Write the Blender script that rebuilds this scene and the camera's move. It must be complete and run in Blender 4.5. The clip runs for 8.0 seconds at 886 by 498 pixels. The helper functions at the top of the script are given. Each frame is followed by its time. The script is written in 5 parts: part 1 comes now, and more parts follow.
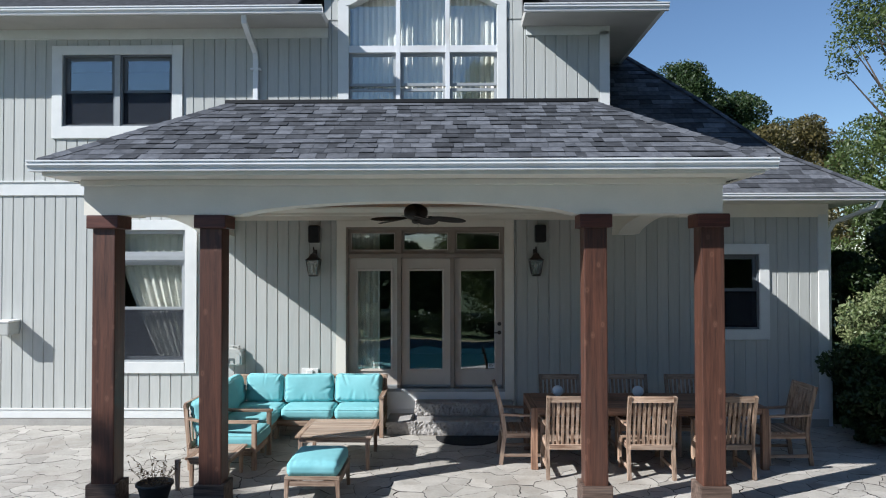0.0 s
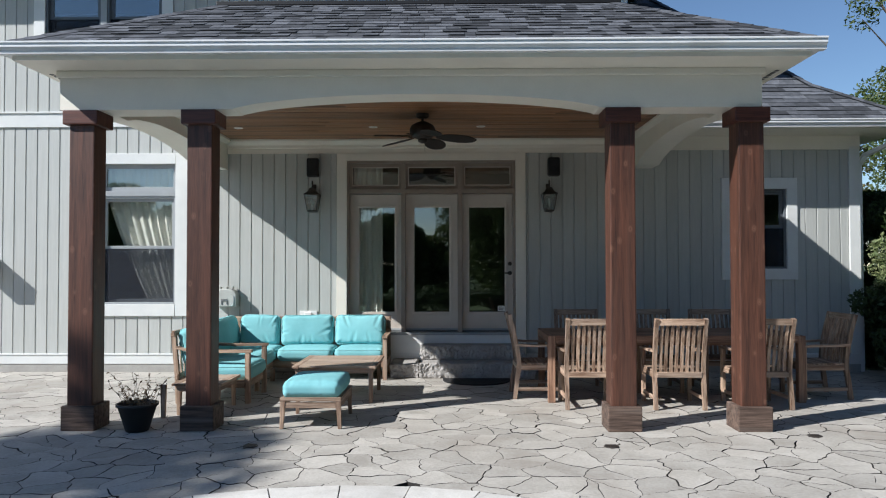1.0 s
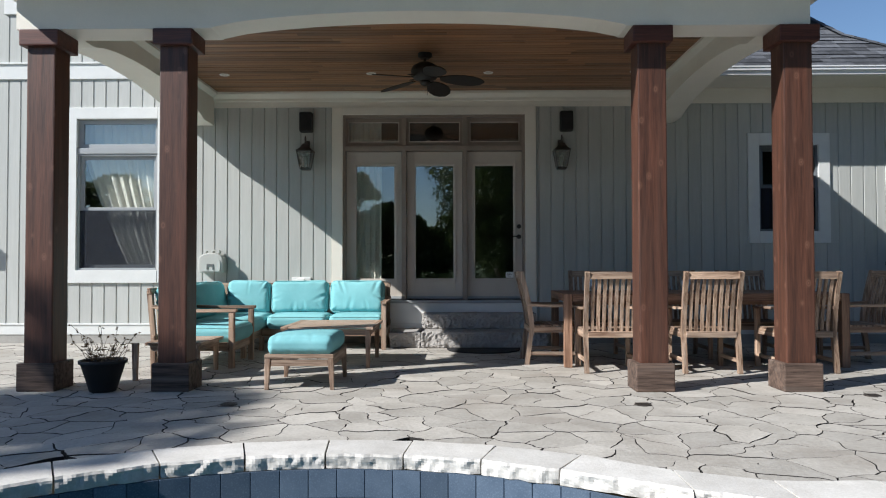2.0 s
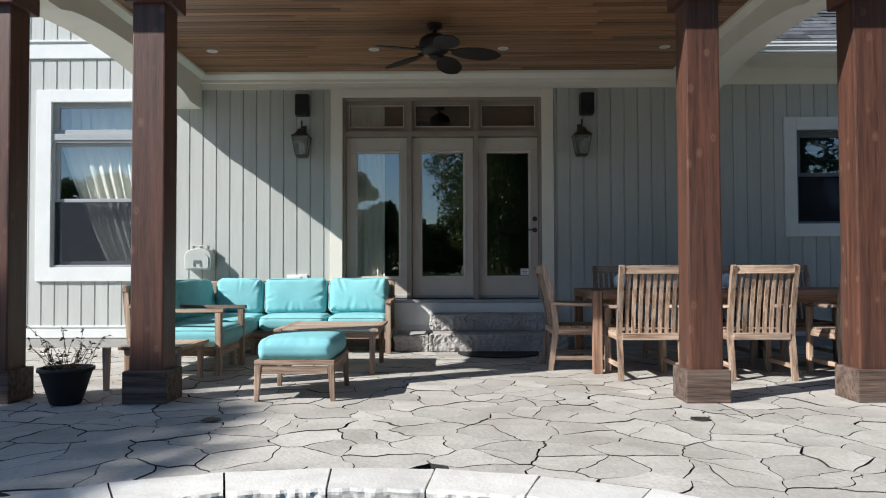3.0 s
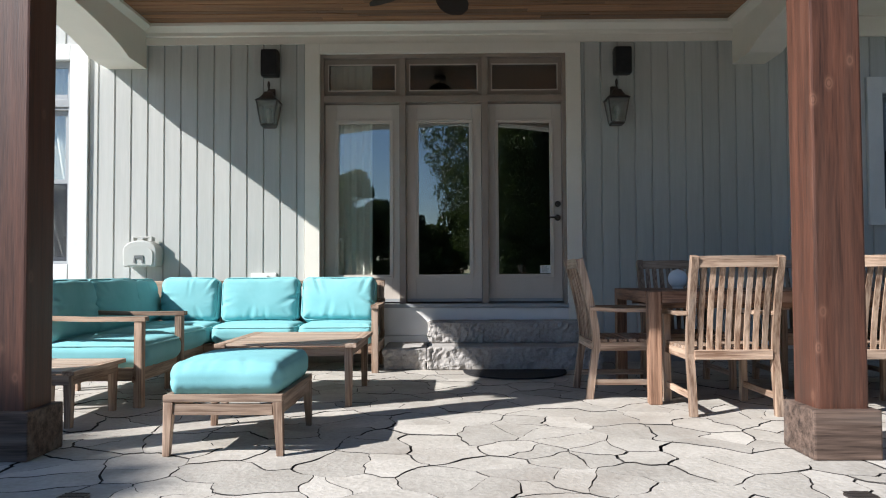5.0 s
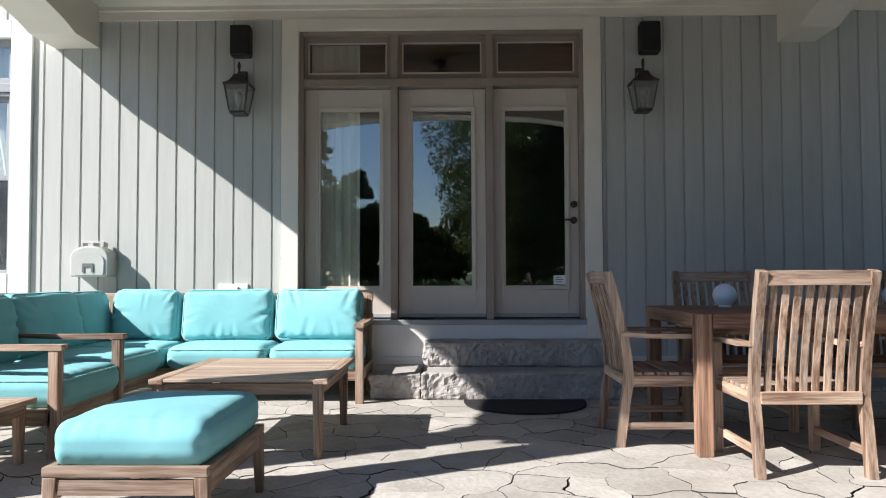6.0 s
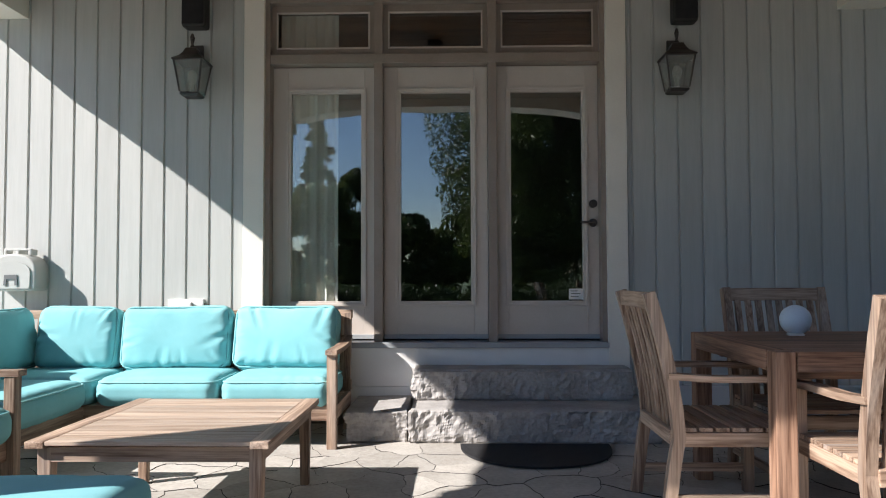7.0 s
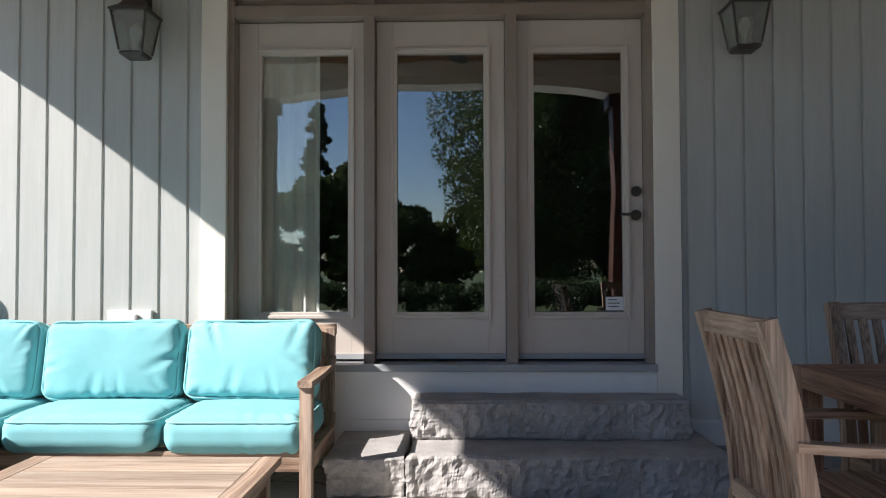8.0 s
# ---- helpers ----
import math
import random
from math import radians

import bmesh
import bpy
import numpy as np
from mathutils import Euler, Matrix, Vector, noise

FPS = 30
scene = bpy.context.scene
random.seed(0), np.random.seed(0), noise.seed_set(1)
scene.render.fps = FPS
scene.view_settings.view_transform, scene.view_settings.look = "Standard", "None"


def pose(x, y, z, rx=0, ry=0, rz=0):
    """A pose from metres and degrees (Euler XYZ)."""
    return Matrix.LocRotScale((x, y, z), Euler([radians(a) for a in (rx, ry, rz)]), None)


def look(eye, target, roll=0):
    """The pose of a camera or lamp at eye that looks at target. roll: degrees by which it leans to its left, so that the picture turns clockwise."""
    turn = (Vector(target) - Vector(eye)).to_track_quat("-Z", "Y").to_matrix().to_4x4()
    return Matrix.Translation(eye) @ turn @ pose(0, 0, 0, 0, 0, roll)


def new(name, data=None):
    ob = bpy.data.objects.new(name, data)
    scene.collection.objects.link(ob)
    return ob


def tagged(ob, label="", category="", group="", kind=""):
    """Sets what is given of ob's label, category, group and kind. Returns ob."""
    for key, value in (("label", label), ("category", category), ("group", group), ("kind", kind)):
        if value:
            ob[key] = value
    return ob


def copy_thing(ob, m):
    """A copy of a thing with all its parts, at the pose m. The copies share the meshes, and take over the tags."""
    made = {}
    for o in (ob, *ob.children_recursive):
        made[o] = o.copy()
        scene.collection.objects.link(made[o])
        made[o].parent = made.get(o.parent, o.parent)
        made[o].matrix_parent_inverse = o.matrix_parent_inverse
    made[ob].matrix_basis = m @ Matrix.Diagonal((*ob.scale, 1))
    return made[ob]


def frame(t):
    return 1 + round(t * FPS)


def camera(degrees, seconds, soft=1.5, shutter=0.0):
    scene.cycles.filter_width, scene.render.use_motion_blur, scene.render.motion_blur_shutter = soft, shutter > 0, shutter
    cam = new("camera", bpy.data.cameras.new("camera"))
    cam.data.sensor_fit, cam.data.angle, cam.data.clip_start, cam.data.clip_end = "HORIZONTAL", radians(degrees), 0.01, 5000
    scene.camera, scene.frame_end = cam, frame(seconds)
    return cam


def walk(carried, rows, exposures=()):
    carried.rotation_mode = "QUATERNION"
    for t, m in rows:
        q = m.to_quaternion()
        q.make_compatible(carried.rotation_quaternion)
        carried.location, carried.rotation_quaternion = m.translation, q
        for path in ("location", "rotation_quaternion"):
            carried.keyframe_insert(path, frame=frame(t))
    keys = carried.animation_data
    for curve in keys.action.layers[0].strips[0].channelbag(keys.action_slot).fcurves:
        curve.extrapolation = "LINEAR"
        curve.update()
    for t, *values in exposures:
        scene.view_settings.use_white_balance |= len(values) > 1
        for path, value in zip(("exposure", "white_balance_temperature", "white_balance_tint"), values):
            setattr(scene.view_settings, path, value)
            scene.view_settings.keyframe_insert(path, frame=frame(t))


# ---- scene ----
cam = camera(63.0, 8.0, soft=1.1)
PATH = [
    (0, (0.468, -11.364, 2.538), (0.435, -9.365, 2.579), -0.1),
    (0.5, (0.377, -11.037, 2.045), (0.348, -9.038, 2.09), -0.2),
    (1, (0.329, -10.663, 1.557), (0.3, -8.664, 1.604), -0.1),
    (1.5, (0.276, -10.251, 1.183), (0.254, -8.252, 1.237), -0.1),
    (1.7, (0.284, -10.096, 1.109), (0.254, -8.097, 1.157), -0.1),
    (3, (0.099, -9.022, 0.96), (0.079, -7.023, 1.016), -0.2),
    (3.5, (0.066, -8.635, 0.931), (0.046, -6.636, 0.99), -0.3),
    (4, (0.069, -8.218, 0.908), (0.049, -6.219, 0.968), -0.3),
    (4.5, (0.069, -7.759, 0.871), (0.049, -5.761, 0.935), -0.3),
    (6, (0.117, -6.279, 0.968), (0.084, -4.28, 1.041), -0.2),
    (6.5, (0.148, -5.772, 1.014), (0.11, -3.774, 1.089), -0.2),
    (7, (0.176, -5.248, 1.055), (0.132, -3.25, 1.132), -0.2),
    (7.5, (0.171, -4.715, 1.086), (0.119, -2.716, 1.159), -0.2),
    (8, (0.125, -4.212, 1.128), (0.076, -2.214, 1.186), -0.2),
]
walk(cam, [(t, look(eye, target, roll)) for t, eye, target, roll in PATH], [(0.0, 0.50, 5950, 10), (1.5, 0.43, 6100, 10), (3.0, 0.60, 6150, 10), (4.5, 0.76, 6150, 11), (6.0, 0.94, 6250, 13), (8.0, 1.02, 6350, 15)])

# ---- world, sun, exposure ----
SUN = Vector((-1.87, -1.0, 1.57)).normalized()      # towards the sun
world = bpy.data.worlds.new("world")
scene.world = world
world.use_nodes = True
wn = world.node_tree.nodes
sky = wn.new("ShaderNodeTexSky")
sky.sky_type = "NISHITA"
sky.sun_disc = False
sky.sun_elevation = math.asin(SUN.z)
sky.sun_rotation = math.atan2(SUN.x, SUN.y)
sky.air_density, sky.dust_density, sky.ozone_density = 1.0, 0.0, 3.2
wn["Background"].inputs["Strength"].default_value = 0.078
world.node_tree.links.new(sky.outputs["Color"], wn["Background"].inputs["Color"])
sun_data = bpy.data.lights.new("sun", "SUN")
sun_data.energy, sun_data.angle, sun_data.color = 5.0, radians(0.53), (1.0, 0.95, 0.88)
sun_lamp = new("sun", sun_data)
sun_lamp.matrix_world = look(SUN * 40, (0, 0, 0))


# ---- mesh helpers ----
def box(bm, x0, x1, y0, y1, z0, z1, bevel=0.0, m=None):
    """A box, its edges chamfered by bevel."""
    r = bmesh.ops.create_cube(bm, size=1.0)
    vs = r["verts"]
    bmesh.ops.scale(bm, vec=(x1 - x0, y1 - y0, z1 - z0), verts=vs)
    bmesh.ops.translate(bm, vec=((x0 + x1) / 2, (y0 + y1) / 2, (z0 + z1) / 2), verts=vs)
    if bevel > 0:
        es = list({e for v in vs for e in v.link_edges})
        r = bmesh.ops.bevel(bm, geom=es, offset=bevel, segments=2, affect="EDGES", profile=0.6)
        vs = list({v for f in r["faces"] for v in f.verts} | {v for v in vs if v.is_valid})
    if m is not None:
        bmesh.ops.transform(bm, matrix=m, verts=[v for v in vs if v.is_valid])
    return bm


def boxed(x0, x1, y0, y1, z0, z1, bevel=0.0):
    return box(bmesh.new(), x0, x1, y0, y1, z0, z1, bevel)


def cyl(bm, r0, r1, p0, p1, segs=16):
    """A tapered rod from p0 to p1."""
    p0, p1 = Vector(p0), Vector(p1)
    d = p1 - p0
    m = Matrix.Translation((p0 + p1) / 2) @ d.to_track_quat("Z", "Y").to_matrix().to_4x4()
    bmesh.ops.create_cone(bm, cap_ends=True, segments=segs, radius1=r0, radius2=r1, depth=d.length, matrix=m)
    return bm


def lathe(bm, profile, segs=28, m=None):
    """Turns a profile of (radius, height) round the z axis."""
    rings = []
    for r, z in profile:
        rings.append([bm.verts.new((r * math.cos(2 * math.pi * i / segs), r * math.sin(2 * math.pi * i / segs), z)) for i in range(segs)])
    for a, b in zip(rings, rings[1:]):
        for i in range(segs):
            bm.faces.new((a[i], a[(i + 1) % segs], b[(i + 1) % segs], b[i]))
    bm.faces.new(rings[0][::-1])
    bm.faces.new(rings[-1])
    if m is not None:
        bmesh.ops.transform(bm, matrix=m, verts=[v for ring in rings for v in ring])
    return bm


def prism(bm, outline, axis, a, b):
    """Sweeps an outline of 2D points along an axis from a to b: 'x' takes (y, z), 'y' takes (x, z), 'z' takes (x, y)."""
    def put(p, s):
        return {"x": (s, p[0], p[1]), "y": (p[0], s, p[1]), "z": (p[0], p[1], s)}[axis]
    va = [bm.verts.new(put(p, a)) for p in outline]
    vb = [bm.verts.new(put(p, b)) for p in outline]
    n = len(outline)
    bm.faces.new(va)
    bm.faces.new(vb[::-1])
    for i in range(n):
        bm.faces.new((va[i], vb[i], vb[(i + 1) % n], va[(i + 1) % n]))
    bmesh.ops.recalc_face_normals(bm, faces=bm.faces)
    return bm


def beam_path(bm, pts, w, d, axis="x"):
    """A bar of breadth w (along axis) and depth d that follows points in the plane across that axis."""
    rings = []
    for i, p in enumerate(pts):
        p = Vector(p)
        t = (Vector(pts[min(i + 1, len(pts) - 1)]) - Vector(pts[max(i - 1, 0)])).normalized()
        s = Vector((1, 0, 0)) if axis == "x" else Vector((0, 1, 0))
        n = t.cross(s).normalized()
        rings.append([bm.verts.new(p + s * (a * w / 2) + n * (b * d / 2)) for a, b in ((-1, -1), (1, -1), (1, 1), (-1, 1))])
    for a, b in zip(rings, rings[1:]):
        for i in range(4):
            bm.faces.new((a[i], a[(i + 1) % 4], b[(i + 1) % 4], b[i]))
    bm.faces.new(rings[0][::-1])
    bm.faces.new(rings[-1])
    bmesh.ops.recalc_face_normals(bm, faces=bm.faces)
    return bm


def mesh_of(name, bm, material, smooth=False):
    me = bpy.data.meshes.new(name)
    bm.to_mesh(me)
    bm.free()
    me.materials.append(material)
    if smooth:
        me.shade_smooth()
    return me


def part(name, bm, material, parent, label="", smooth=False):
    """Links a bmesh as one mesh object under a thing or a part."""
    ob = new(name, mesh_of(name, bm, material, smooth))
    ob.parent = parent
    return tagged(ob, label)


def part_at(name, me, parent, x=0.0, y=0.0, z=0.0):
    """Another piece on a mesh that is there already."""
    ob = new(name, me)
    ob.parent = parent
    ob.location = (x, y, z)
    return ob


def thing(name, label, category, m=None, group="", kind=""):
    ob = new(name)
    if m is not None:
        ob.matrix_basis = m
    return tagged(ob, label, category, group, kind)


def setting(name, bm, material, label, category, smooth=False):
    return tagged(new(name, mesh_of(name, bm, material, smooth)), label, category, "", "structure")


# ---- materials ----
def base_mat(name, rough=0.6, metal=0.0):
    m = bpy.data.materials.new(name)
    m.use_nodes = True
    nt = m.node_tree
    b = nt.nodes["Principled BSDF"]
    b.inputs["Roughness"].default_value = rough
    b.inputs["Metallic"].default_value = metal
    return m, nt, b


def surface(name, dark, light, scale=(3, 3, 3), fine=40.0, rough=0.6, bump=0.15, dist=0.01, metal=0.0, vary=0.0, island=False, detail=6.0, stain=None, stain_scale=0.8, spec=0.5, knots=False, contrast=1.0, grained=False):
    """A two-scale surface: broad patches between two colours, fine grain as relief, and a change of tone from piece to piece."""
    m, nt, b = base_mat(name, rough, metal)
    n, l = nt.nodes, nt.links
    b.inputs["Specular IOR Level"].default_value = spec
    tc = n.new("ShaderNodeTexCoord")
    mp = n.new("ShaderNodeMapping")
    mp.inputs["Scale"].default_value = scale
    info = n.new("ShaderNodeNewGeometry") if island else n.new("ShaderNodeObjectInfo")
    rnd = info.outputs["Random Per Island" if island else "Random"]
    shift = n.new("ShaderNodeVectorMath")
    shift.operation = "SCALE"
    shift.inputs[0].default_value = (13.0, 7.0, 17.0)
    l.new(rnd, shift.inputs["Scale"])
    l.new(tc.outputs["Object"], mp.inputs["Vector"])
    add = n.new("ShaderNodeVectorMath")
    l.new(mp.outputs["Vector"], add.inputs[0])
    l.new(shift.outputs["Vector"], add.inputs[1])
    big = n.new("ShaderNodeTexNoise")
    big.inputs["Scale"].default_value = 1.0
    big.inputs["Detail"].default_value = detail
    big.inputs["Roughness"].default_value = 0.6
    l.new(add.outputs["Vector"], big.inputs["Vector"])
    small = n.new("ShaderNodeTexNoise")
    small.inputs["Scale"].default_value = fine
    small.inputs["Detail"].default_value = 4.0
    l.new(add.outputs["Vector"], small.inputs["Vector"])
    mixn = n.new("ShaderNodeMix")
    mixn.inputs[0].default_value = 0.35
    l.new(big.outputs["Fac"], mixn.inputs[2])
    l.new(small.outputs["Fac"], mixn.inputs[3])
    ramp = n.new("ShaderNodeValToRGB")
    ramp.color_ramp.elements[0].position, ramp.color_ramp.elements[0].color = 0.5 - 0.17 / contrast, (*dark, 1)
    ramp.color_ramp.elements[1].position, ramp.color_ramp.elements[1].color = 0.5 + 0.17 / contrast, (*light, 1)
    l.new(mixn.outputs[0], ramp.inputs["Fac"])
    col = ramp.outputs["Color"]
    if vary > 0:
        hsv = n.new("ShaderNodeHueSaturation")
        mr = n.new("ShaderNodeMapRange")
        mr.inputs["To Min"].default_value, mr.inputs["To Max"].default_value = 1 - vary, 1 + vary
        l.new(rnd, mr.inputs["Value"])
        l.new(mr.outputs["Result"], hsv.inputs["Value"])
        l.new(col, hsv.inputs["Color"])
        col = hsv.outputs["Color"]
    if stain is not None:
        sn = n.new("ShaderNodeTexNoise")
        sn.inputs["Scale"].default_value = stain_scale
        sn.inputs["Detail"].default_value = 5.0
        l.new(add.outputs["Vector"] if grained else tc.outputs["Object"], sn.inputs["Vector"])
        sr = n.new("ShaderNodeMapRange")
        sr.inputs["From Min"].default_value, sr.inputs["From Max"].default_value = 0.52, 0.75
        sr.inputs["To Max"].default_value = 0.45 if grained else 0.7
        l.new(sn.outputs["Fac"], sr.inputs["Value"])
        mx = n.new("ShaderNodeMix")
        mx.data_type = "RGBA"
        l.new(sr.outputs["Result"], mx.inputs[0])
        l.new(col, mx.inputs[6])
        mx.inputs[7].default_value = (*stain, 1)
        col = mx.outputs[2]
    if knots:
        kv, km, kr, kmix = n.new("ShaderNodeTexVoronoi"), n.new("ShaderNodeMapping"), n.new("ShaderNodeValToRGB"), n.new("ShaderNodeMix")
        km.inputs["Scale"].default_value = (7.0, 7.0, 4.4)
        kadd = n.new("ShaderNodeVectorMath")
        l.new(tc.outputs["Object"], km.inputs["Vector"])
        l.new(km.outputs["Vector"], kadd.inputs[0])
        l.new(shift.outputs["Vector"], kadd.inputs[1])
        l.new(kadd.outputs["Vector"], kv.inputs["Vector"])
        kv.inputs["Scale"].default_value = 1.0
        e = kr.color_ramp.elements
        e[0].position, e[0].color = 0.0, (0.6, 0.6, 0.6, 1)
        e[1].position, e[1].color = 0.21, (0, 0, 0, 1)
        for pos, v in ((0.05, 0.7), (0.075, 0.15), (0.11, 0.6), (0.15, 0.15)):
            k = e.new(pos)
            k.color = (v, v, v, 1)
        l.new(kv.outputs["Distance"], kr.inputs["Fac"])
        kmix.data_type = "RGBA"
        l.new(kr.outputs["Color"], kmix.inputs[0])
        l.new(col, kmix.inputs[6])
        kmix.inputs[7].default_value = (0.20, 0.10, 0.065, 1)
        col = kmix.outputs[2]
    l.new(col, b.inputs["Base Color"])
    bp = n.new("ShaderNodeBump")
    bp.inputs["Strength"].default_value = bump
    bp.inputs["Distance"].default_value = dist
    l.new(mixn.outputs[0], bp.inputs["Height"])
    l.new(bp.outputs["Normal"], b.inputs["Normal"])
    rr = n.new("ShaderNodeMapRange")
    rr.inputs["To Min"].default_value, rr.inputs["To Max"].default_value = max(0.02, rough - 0.12), min(1.0, rough + 0.12)
    l.new(small.outputs["Fac"], rr.inputs["Value"])
    l.new(rr.outputs["Result"], b.inputs["Roughness"])
    return m


def wood(name, axis, dark, light, rough=0.6, vary=0.15, knots=False, bump=0.3, fine=5.0, stain=None, contrast=1.6):
    """Grain that runs along one axis."""
    s = {"x": (1.2, 26, 26), "y": (26, 1.2, 26), "z": (26, 26, 1.2)}[axis]
    return surface(name, dark, light, scale=s, fine=fine, rough=rough, bump=bump, dist=0.004, vary=vary, detail=8.0, knots=knots, stain=stain, stain_scale=0.45, contrast=contrast, grained=True)


def glass_mat(name, ior=1.55, tint=(0.93, 0.96, 0.95), wave=0.0, dust=0.0, grime=(0.55, 0.55, 0.52)):
    """A pane: clear, with a mirror sheen that grows towards grazing angles, and the slight waviness of sealed panes."""
    m = bpy.data.materials.new(name)
    m.use_nodes = True
    nt = m.node_tree
    n, l = nt.nodes, nt.links
    n.remove(n["Principled BSDF"])
    tr, gl, mx, fr = n.new("ShaderNodeBsdfTransparent"), n.new("ShaderNodeBsdfGlossy"), n.new("ShaderNodeMixShader"), n.new("ShaderNodeLayerWeight")
    tr.inputs["Color"].default_value = (*tint, 1)
    gl.inputs["Roughness"].default_value = 0.0
    fr.inputs["Blend"].default_value = 0.5
    f0 = ((ior - 1) / (ior + 1)) ** 2
    pw, sc = n.new("ShaderNodeMath"), n.new("ShaderNodeMath")
    pw.operation, sc.operation = "POWER", "MULTIPLY_ADD"
    pw.inputs[1].default_value = 5.0
    sc.inputs[1].default_value, sc.inputs[2].default_value = 1 - f0, f0
    l.new(fr.outputs["Facing"], pw.inputs[0])
    l.new(pw.outputs["Value"], sc.inputs[0])
    if wave > 0:
        tc, nz, bp = n.new("ShaderNodeTexCoord"), n.new("ShaderNodeTexNoise"), n.new("ShaderNodeBump")
        nz.inputs["Scale"].default_value = 2.2
        nz.inputs["Detail"].default_value = 0.5
        bp.inputs["Strength"].default_value = wave
        bp.inputs["Distance"].default_value = 0.02
        l.new(tc.outputs["Object"], nz.inputs["Vector"])
        l.new(nz.outputs["Fac"], bp.inputs["Height"])
        l.new(bp.outputs["Normal"], gl.inputs["Normal"])
    l.new(sc.outputs["Value"], mx.inputs["Fac"])
    l.new(tr.outputs["BSDF"], mx.inputs[1])
    l.new(gl.outputs["BSDF"], mx.inputs[2])
    last = mx.outputs["Shader"]
    if dust > 0:
        df, dm = n.new("ShaderNodeBsdfDiffuse"), n.new("ShaderNodeMixShader")
        df.inputs["Color"].default_value = (*grime, 1)
        dm.inputs["Fac"].default_value = dust
        l.new(last, dm.inputs[1])
        l.new(df.outputs["BSDF"], dm.inputs[2])
        last = dm.outputs["Shader"]
    l.new(last, n["Material Output"].inputs["Surface"])
    return m


def leaf_mat(name, a, b):
    m, nt, p = base_mat(name, 0.5)
    n, l = nt.nodes, nt.links
    g, r = n.new("ShaderNodeNewGeometry"), n.new("ShaderNodeValToRGB")
    r.color_ramp.elements[0].color, r.color_ramp.elements[1].color = (*a, 1), (*b, 1)
    l.new(g.outputs["Random Per Island"], r.inputs["Fac"])
    l.new(r.outputs["Color"], p.inputs["Base Color"])
    tl, mx = n.new("ShaderNodeBsdfTranslucent"), n.new("ShaderNodeMixShader")
    mx.inputs["Fac"].default_value = 0.3
    l.new(r.outputs["Color"], tl.inputs["Color"])
    l.new(p.outputs["BSDF"], mx.inputs[1])
    l.new(tl.outputs["BSDF"], mx.inputs[2])
    l.new(mx.outputs["Shader"], n["Material Output"].inputs["Surface"])
    return m


SIDING = surface("siding_paint", (0.44, 0.455, 0.43), (0.51, 0.52, 0.495), scale=(22, 22, 1.5), fine=5, rough=0.62, bump=0.25, dist=0.003, vary=0.05)
SIDING_BACK = surface("siding_groove", (0.40, 0.415, 0.40), (0.46, 0.47, 0.45), fine=20, rough=0.8)
TRIM = surface("trim_paint", (0.66, 0.675, 0.66), (0.74, 0.755, 0.735), scale=(4, 4, 4), fine=25, rough=0.5, bump=0.12, dist=0.003)
# stained white, raised above the trim for light thrown up by the sunlit steps
APRON = surface("apron_paint_lightened", (0.77, 0.77, 0.75), (0.84, 0.84, 0.82), scale=(5, 5, 5), fine=25, rough=0.5, bump=0.15, dist=0.003, stain=(0.62, 0.60, 0.56), stain_scale=1.6)
# cream paint, its tint deepened for warm light bounced off floor and cedar
BEAM = surface("beam_paint_warmed", (0.77, 0.735, 0.65), (0.84, 0.80, 0.71), scale=(3, 3, 3), fine=30, rough=0.55, bump=0.15, dist=0.003)
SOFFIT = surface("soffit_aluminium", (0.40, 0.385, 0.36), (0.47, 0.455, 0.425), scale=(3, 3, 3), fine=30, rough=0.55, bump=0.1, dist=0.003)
METALWHITE = surface("white_aluminium", (0.72, 0.74, 0.75), (0.80, 0.81, 0.82), scale=(2, 2, 2), fine=20, rough=0.35, bump=0.05, stain=(0.5, 0.48, 0.44), stain_scale=1.4)
POST = wood("stained_post", "z", (0.036, 0.017, 0.012), (0.128, 0.052, 0.032), rough=0.5, vary=0.12, bump=0.45, fine=6, knots=True, stain=(0.10, 0.055, 0.04), contrast=1.1)
POSTBASE = wood("weathered_plinth", "x", (0.034, 0.020, 0.014), (0.17, 0.115, 0.088), rough=0.75, vary=0.1, bump=0.7, contrast=1.5, stain=(0.24, 0.20, 0.17))
TEAK_C = ((0.15, 0.085, 0.052), (0.50, 0.365, 0.265))
TEAK_X = wood("teak_x", "x", *TEAK_C, vary=0.28, stain=(0.47, 0.42, 0.37), contrast=1.6, bump=0.5)
TEAK_Y = wood("teak_y", "y", *TEAK_C, vary=0.28, stain=(0.47, 0.42, 0.37), contrast=1.6, bump=0.5)
TEAK_Z = wood("teak_z", "z", *TEAK_C, vary=0.28, stain=(0.47, 0.42, 0.37), contrast=1.6, bump=0.5)
BLEACHED_X = wood("bleached_teak_x", "x", (0.26, 0.18, 0.125), (0.58, 0.455, 0.35), vary=0.2, stain=(0.50, 0.45, 0.40), contrast=1.3, bump=0.4)
OILED_C = ((0.10, 0.048, 0.028), (0.36, 0.215, 0.14))
OILED_X = wood("oiled_teak_x", "x", *OILED_C, vary=0.28, stain=(0.36, 0.30, 0.25), contrast=1.5, bump=0.5)
OILED_Y = wood("oiled_teak_y", "y", *OILED_C, vary=0.28, stain=(0.36, 0.30, 0.25), contrast=1.5, bump=0.5)
OILED_Z = wood("oiled_teak_z", "z", *OILED_C, vary=0.28, stain=(0.36, 0.30, 0.25), contrast=1.5, bump=0.5)
SHINGLE_C = ((0.050, 0.054, 0.062), (0.13, 0.136, 0.150))
SHINGLE = surface("asphalt_shingle", *SHINGLE_C, scale=(9, 9, 9), fine=30, rough=0.95, bump=0.5, dist=0.004, vary=0.5, spec=0.15)
